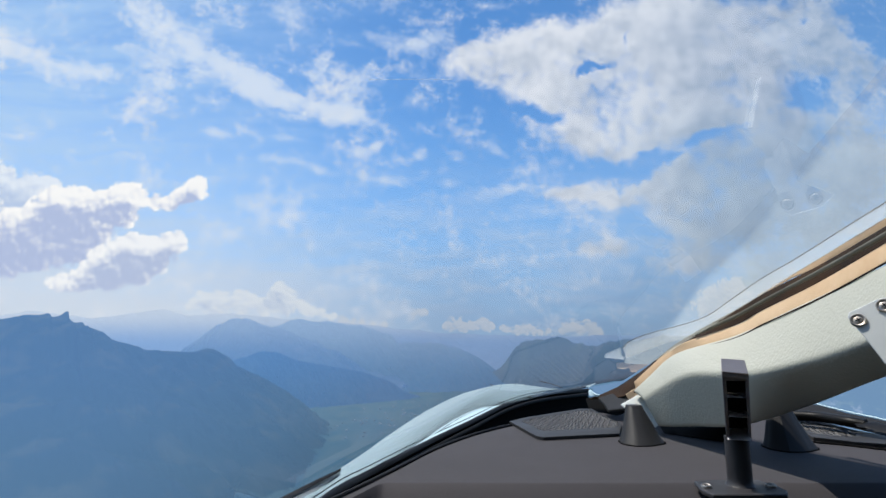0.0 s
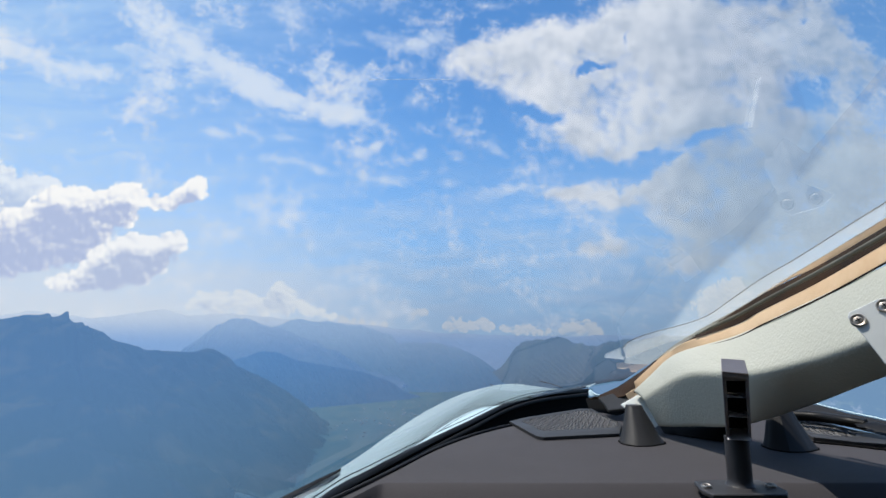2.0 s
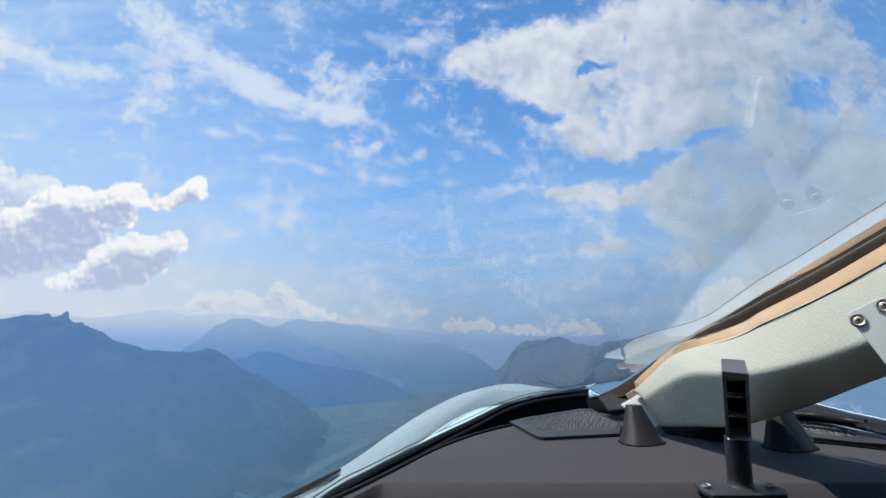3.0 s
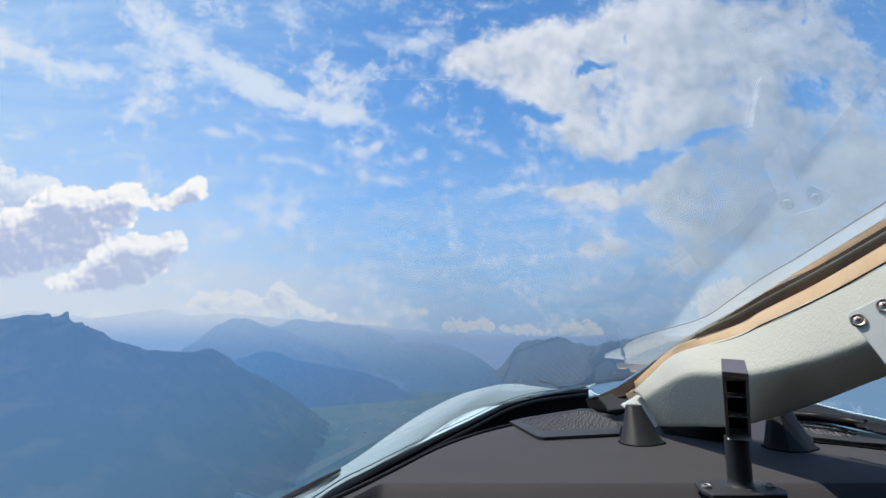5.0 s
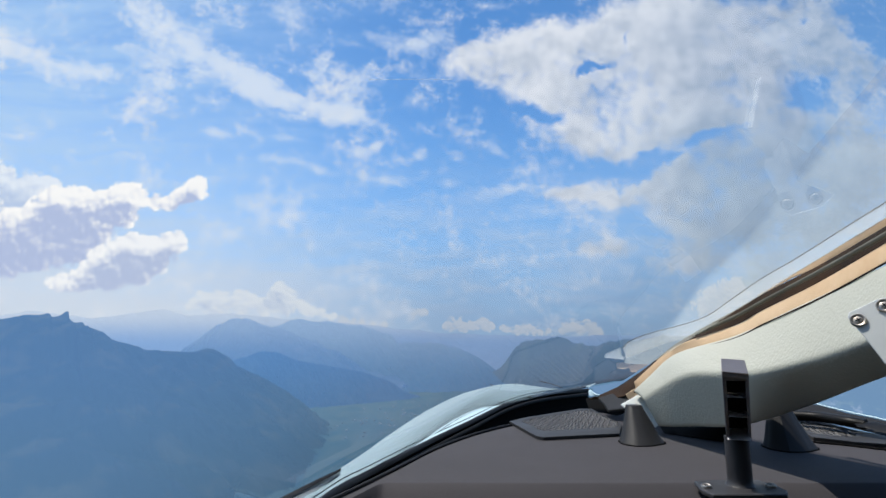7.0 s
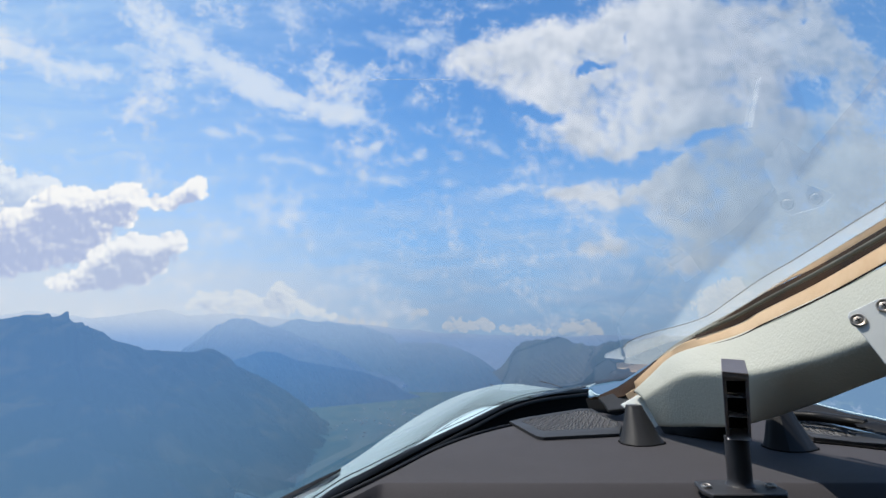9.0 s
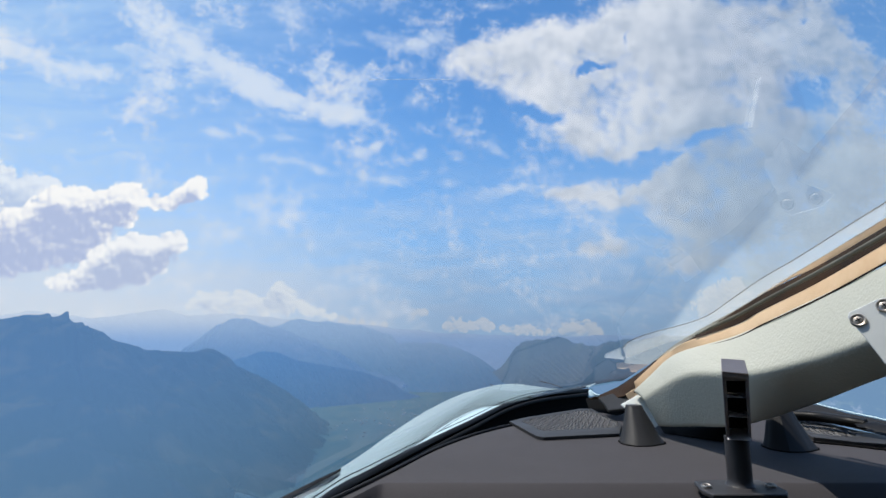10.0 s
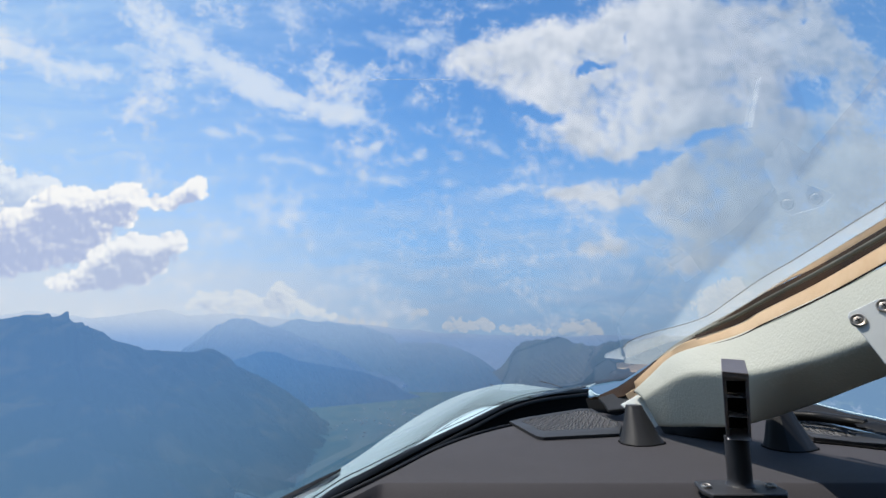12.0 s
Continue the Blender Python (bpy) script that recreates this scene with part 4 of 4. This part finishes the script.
vent([(0.5982, 0.996, 1.051), (0.5519, 0.8498, 1.051), (0.5897, 0.8104, 1.051), (0.6579, 0.7784, 1.051), (0.677, 0.8188, 1.051), (0.6597, 0.9037, 1.051), (0.6733, 1.0089, 1.051), (0.6582, 1.0642, 1.051)],
     [(0.6061, 0.9896, 1.051), (0.5743, 0.8833, 1.051), (0.5922, 0.8591, 1.051), (0.6194, 0.8591, 1.051), (0.6409, 0.8833, 1.051), (0.6521, 0.9306, 1.051), (0.6553, 0.9896, 1.051), (0.6433, 1.0358, 1.051)],
     0.0098, "dark defroster vent beyond the post, half hidden")

# ---- right half of the windscreen base ----
part("windscreen_gasket", tube([(0.6701, 1.0522, 1.0862), (0.6776, 1.0324, 1.0833), (0.6878, 0.9625, 1.0773), (0.6964, 0.8922, 1.0734), (0.7096, 0.782, 1.0659)], 0.0016, 30, 8), COWL, aircraft, "pale windscreen edge")
part("windscreen_base_trim", slab([(0.6259, 1.0338, 1.0752), (0.664, 1.0123, 1.0827), (0.673, 0.9422, 1.0771), (0.6802, 0.8717, 1.0746), (0.6907, 0.7613, 1.068)],
                                 [(0.5946, 0.9857, 1.0591), (0.6301, 0.9645, 1.065), (0.6434, 0.9043, 1.0613), (0.6478, 0.8337, 1.0594), (0.6623, 0.7327, 1.057)], 0.01), BLACK, aircraft)
part("duct_outlet", tube([(0.5917, 0.9634, 1.0716), (0.6191, 0.9328, 1.073), (0.6286, 0.8821, 1.0731), (0.6413, 0.8622, 1.071)], 0.012, 20, 12, 0.7), GLOSS_BLACK, aircraft, "glossy black air duct")
part("nose_flank", slab([(0.6241, 0.8619, 1.0727), (0.6445, 0.8511, 1.0767), (0.6478, 0.831, 1.0757), (0.6631, 0.7811, 1.0712)],
                        [(0.6217, 0.8523, 1.0692), (0.6288, 0.8321, 1.0692), (0.6316, 0.8122, 1.0669), (0.6454, 0.762, 1.0642)], 0.006), GLOSS_BLACK, aircraft)
part("edge_gap", tube([(0.5377, 0.8334, 1.0515), (0.5717, 0.8077, 1.0515), (0.6005, 0.7758, 1.0515), (0.6324, 0.7325, 1.0515)], 0.0028, 20, 6, 0.5), PIT, aircraft)

# Added black sheet fills the gap behind the seals in the camera's view.
part("root_fill", slab([(0.3254, 1.2889, 1.0644), (0.3608, 1.2139, 1.0888), (0.4022, 1.1248, 1.1378)], [(0.3058, 1.1706, 1.044), (0.3448, 1.1084, 1.0523), (0.3772, 1.051, 1.0935)], 0.008, 16), PIT, aircraft, "black filler sheet behind the root of the post")
# ---- cleats between gasket and post ----
part("gasket_end", slab([(0.3065, 1.1827, 1.094), (0.3128, 1.1634, 1.0877), (0.3216, 1.1537, 1.0853)], [(0.3038, 1.1745, 1.0821), (0.3128, 1.1644, 1.082), (0.3239, 1.1543, 1.0819)], 0.01, 12), COWL, aircraft)
soften(part("corner_cover", prism([(0.3113, 1.1338, 1.0829), (0.3416, 1.0905, 1.1001), (0.3388, 1.0314, 1.0894), (0.328, 1.0134, 1.0757), (0.3107, 1.0658, 1.0651), (0.3109, 1.0945, 1.0753)], 0.012, (0.2, 0.8, -0.4)), FOOT, aircraft, "grey plastic corner cover"), 0.004, 3)

# ---- windscreen ----
EDGE_LINE = material("edge_shadow", (0.20, 0.22, 0.24), None, 0.5, scale=60)
EDGE = milky("acrylic_edge", (0.72, 0.73, 0.72), 0.26)
part("windscreen_edge", slab([(0.359, 1.1141, 1.1816), (0.3683, 1.0888, 1.1962), (0.3864, 1.0341, 1.2099), (0.4008, 0.9417, 1.2214), (0.4193, 0.8769, 1.2351), (0.4322, 0.8117, 1.2608), (0.4477, 0.7623, 1.284), (0.4586, 0.714, 1.3003), (0.4649, 0.6659, 1.3154), (0.4598, 0.6093, 1.3264), (0.4597, 0.5523, 1.3398), (0.4633, 0.419, 1.3731)],
                             [(0.3578, 1.0896, 1.1624), (0.3714, 1.0579, 1.1709), (0.3877, 1.0139, 1.1853), (0.3929, 0.9269, 1.1977), (0.4104, 0.862, 1.2126), (0.4226, 0.797, 1.2392), (0.4372, 0.7479, 1.2606), (0.4443, 0.6946, 1.2794), (0.4525, 0.6508, 1.2956), (0.4464, 0.5943, 1.3062), (0.4487, 0.5417, 1.3206), (0.4539, 0.4124, 1.3576)], 0.004), EDGE, aircraft, "milky acrylic edge of the windscreen")
part("edge_line", tube([(0.359, 1.1141, 1.1816), (0.3683, 1.0888, 1.1962), (0.3864, 1.0341, 1.2099), (0.4008, 0.9417, 1.2214), (0.4193, 0.8769, 1.2351), (0.4322, 0.8117, 1.2608), (0.4477, 0.7623, 1.284), (0.4586, 0.714, 1.3003), (0.4649, 0.6659, 1.3154), (0.4598, 0.6093, 1.3264), (0.4597, 0.5523, 1.3398), (0.4633, 0.419, 1.3731)], 0.0008, 70, 6), EDGE_LINE, aircraft, "fine grey line along the acrylic edge")
GLASS = clear("windscreen_acrylic", (0.985, 0.99, 0.99), 1.0)


FOOT_LINE = [(-0.6, 0.6), (-0.15, 0.5), (-0.136, 0.53), (-0.112, 0.62), (-0.091, 0.69), (-0.063, 0.762), (-0.021, 0.873), (0.047, 1.012), (0.141, 1.20), (0.244, 1.34), (0.34, 1.36), (0.44, 0.9)]


def foot_y(x):
    """How far forward the windscreen reaches at x."""
    for (x0, y0), (x1, y1) in zip(FOOT_LINE, FOOT_LINE[1:]):
        if x <= x1:
            return y0 + (y1 - y0) * (x - x0) / (x1 - x0)
    return FOOT_LINE[-1][1]


POST_LINE = [(0.0, 0.41), (0.358, 0.393), (0.468, 0.387), (0.549, 0.38), (0.666, 0.353), (0.79, 0.336), (1.0, 0.345), (1.14, 0.361)]


def post_x(y):
    """The windscreen's cut at y, fitted to the camera's view of the post."""
    for (y0, x0), (y1, x1) in zip(POST_LINE, POST_LINE[1:]):
        if y <= y1:
            return x0 + (x1 - x0) * (y - y0) / (y1 - y0)
    return POST_LINE[-1][1]


def pane_z(x, y):
    """The height of the windscreen: nearly flat beside the post, bending down at the flank."""
    # Coefficients are fitted so that reflections fall right in the camera's view.
    start = 0.03 + 0.05 * min(1.0, max(0.0, (y - 0.4) / 0.35))
    bend = max(0.0, start - x)
    return 1.3129 + 0.3051 * x - 0.2997 * y - 0.0092 * x * x - 0.0999 * x * y + 0.0502 * y * y - 0.6 * bend * bend / (bend + start) + 0.17 * max(0.0, y - 0.9) ** 2


def pane():
    """The left half of the windscreen, cut where the camera sees its milky edge."""
    bm = bmesh.new()
    rows = []
    rim = Vector((0.3455, 1.0869, 1.1180 - EYE)).cross(Vector((0.4539, 0.4124, 1.3576 - EYE)))
    for k in range(71):
        x0 = -0.6 + 1.02 * k / 70
        row = []
        for i in range(41):
            y = 0.02 + (foot_y(x0) - 0.02) * i / 40
            x = min(x0, post_x(y))
            while x > 0.1 and rim.dot(Vector((x, y, pane_z(x, y) - EYE))) * rim.x > 0:
                x -= 0.002
            row.append((x, y, pane_z(x, y)))
        rows.append(row)
    skin(bm, rows)
    bmesh.ops.remove_doubles(bm, verts=bm.verts, dist=0.0005)
    return part("windscreen", bm, GLASS, aircraft, "clear curved acrylic windscreen half")


glass = pane()
if glass.data.polygons[0].normal.z > 0:
    glass.data.flip_normals()
glass.visible_shadow = False
LIP = material("grey_lip", (0.27, 0.30, 0.31), None, 0.4, scale=30)
part("windscreen_lip", slab([(-0.1707, 0.5735, 1.0396), (-0.1512, 0.634, 1.0413), (-0.1246, 0.7046, 1.0433)], [(-0.1614, 0.5683, 1.04), (-0.1457, 0.6292, 1.0396), (-0.1243, 0.6999, 1.0411)], 0.003, 12, (-0.2, 0.9, -0.2)), FOOT, aircraft, "dark lip at the windscreen's foot")
part("lip_face", slab([(-0.164, 0.5736, 1.0385), (-0.1469, 0.6345, 1.0383), (-0.1253, 0.7051, 1.0399)], [(-0.1503, 0.5683, 1.04), (-0.1401, 0.6299, 1.0354), (-0.1278, 0.7012, 1.0329)], 0.003, 12, (-0.2, 0.9, -0.2)), LIP, aircraft, "grey lip face")


# ---- plain unseen walls that close the cabin and dim its light ----
def panel(name, quad, thickness, way, label):
    ob = mesh_object(name, prism(quad, thickness, way), LINER, None, "", False)
    return tagged(ob, label, "cabin wall", kind="structure")


panel("wall_rear", [(-0.6, -0.7, 0.0), (1.1, -0.7, 0.0), (1.1, -0.7, 1.5), (-0.6, -0.7, 1.5)], 0.02, (0, -1, 0), "unseen plain beige cabin rear wall")
# Unseen panel, raised at the left so the windscreen doesn't reflect the nose.
panel("wall_front", [(-0.6, 0.535, 0.0), (1.1, 0.535, 0.0), (1.1, 0.535, 0.93), (-0.05, 0.535, 0.93), (-0.09, 0.535, 0.98), (-0.2, 0.535, 0.98), (-0.6, 0.535, 0.90)], 0.0006, (0, 1, 0), "unseen plain beige panel under the glareshield, keeps the nose out of reflections")
panel("floor", [(-0.6, -0.7, 0.0), (1.1, -0.7, 0.0), (1.1, 0.53, 0.0), (-0.6, 0.53, 0.0)], 0.02, (0, 0, -1), "unseen plain beige cabin floor")
panel("ceiling", [(-0.6, -0.7, 1.5), (1.1, -0.7, 1.5), (1.1, 0.25, 1.5), (-0.6, 0.25, 1.5)], 0.02, (0, 0, 1), "unseen plain beige ceiling added to shade the cabin")
panel("wall_left", [(-0.62, -0.7, 0.0), (-0.62, 0.55, 0.0), (-0.62, 0.55, 0.8), (-0.62, 0.0, 0.85), (-0.62, -0.1, 1.5), (-0.62, -0.7, 1.5)], 0.004, (-1, 0, 0), "unseen plain beige side added to shade the cabin")
panel("wall_right", [(1.12, -0.7, 0.0), (1.12, 0.6, 0.0), (1.12, 0.6, 0.9), (1.12, 0.2, 1.5), (1.12, -0.7, 1.5)], 0.02, (1, 0, 0), "unseen plain beige side added to shade the cabin")
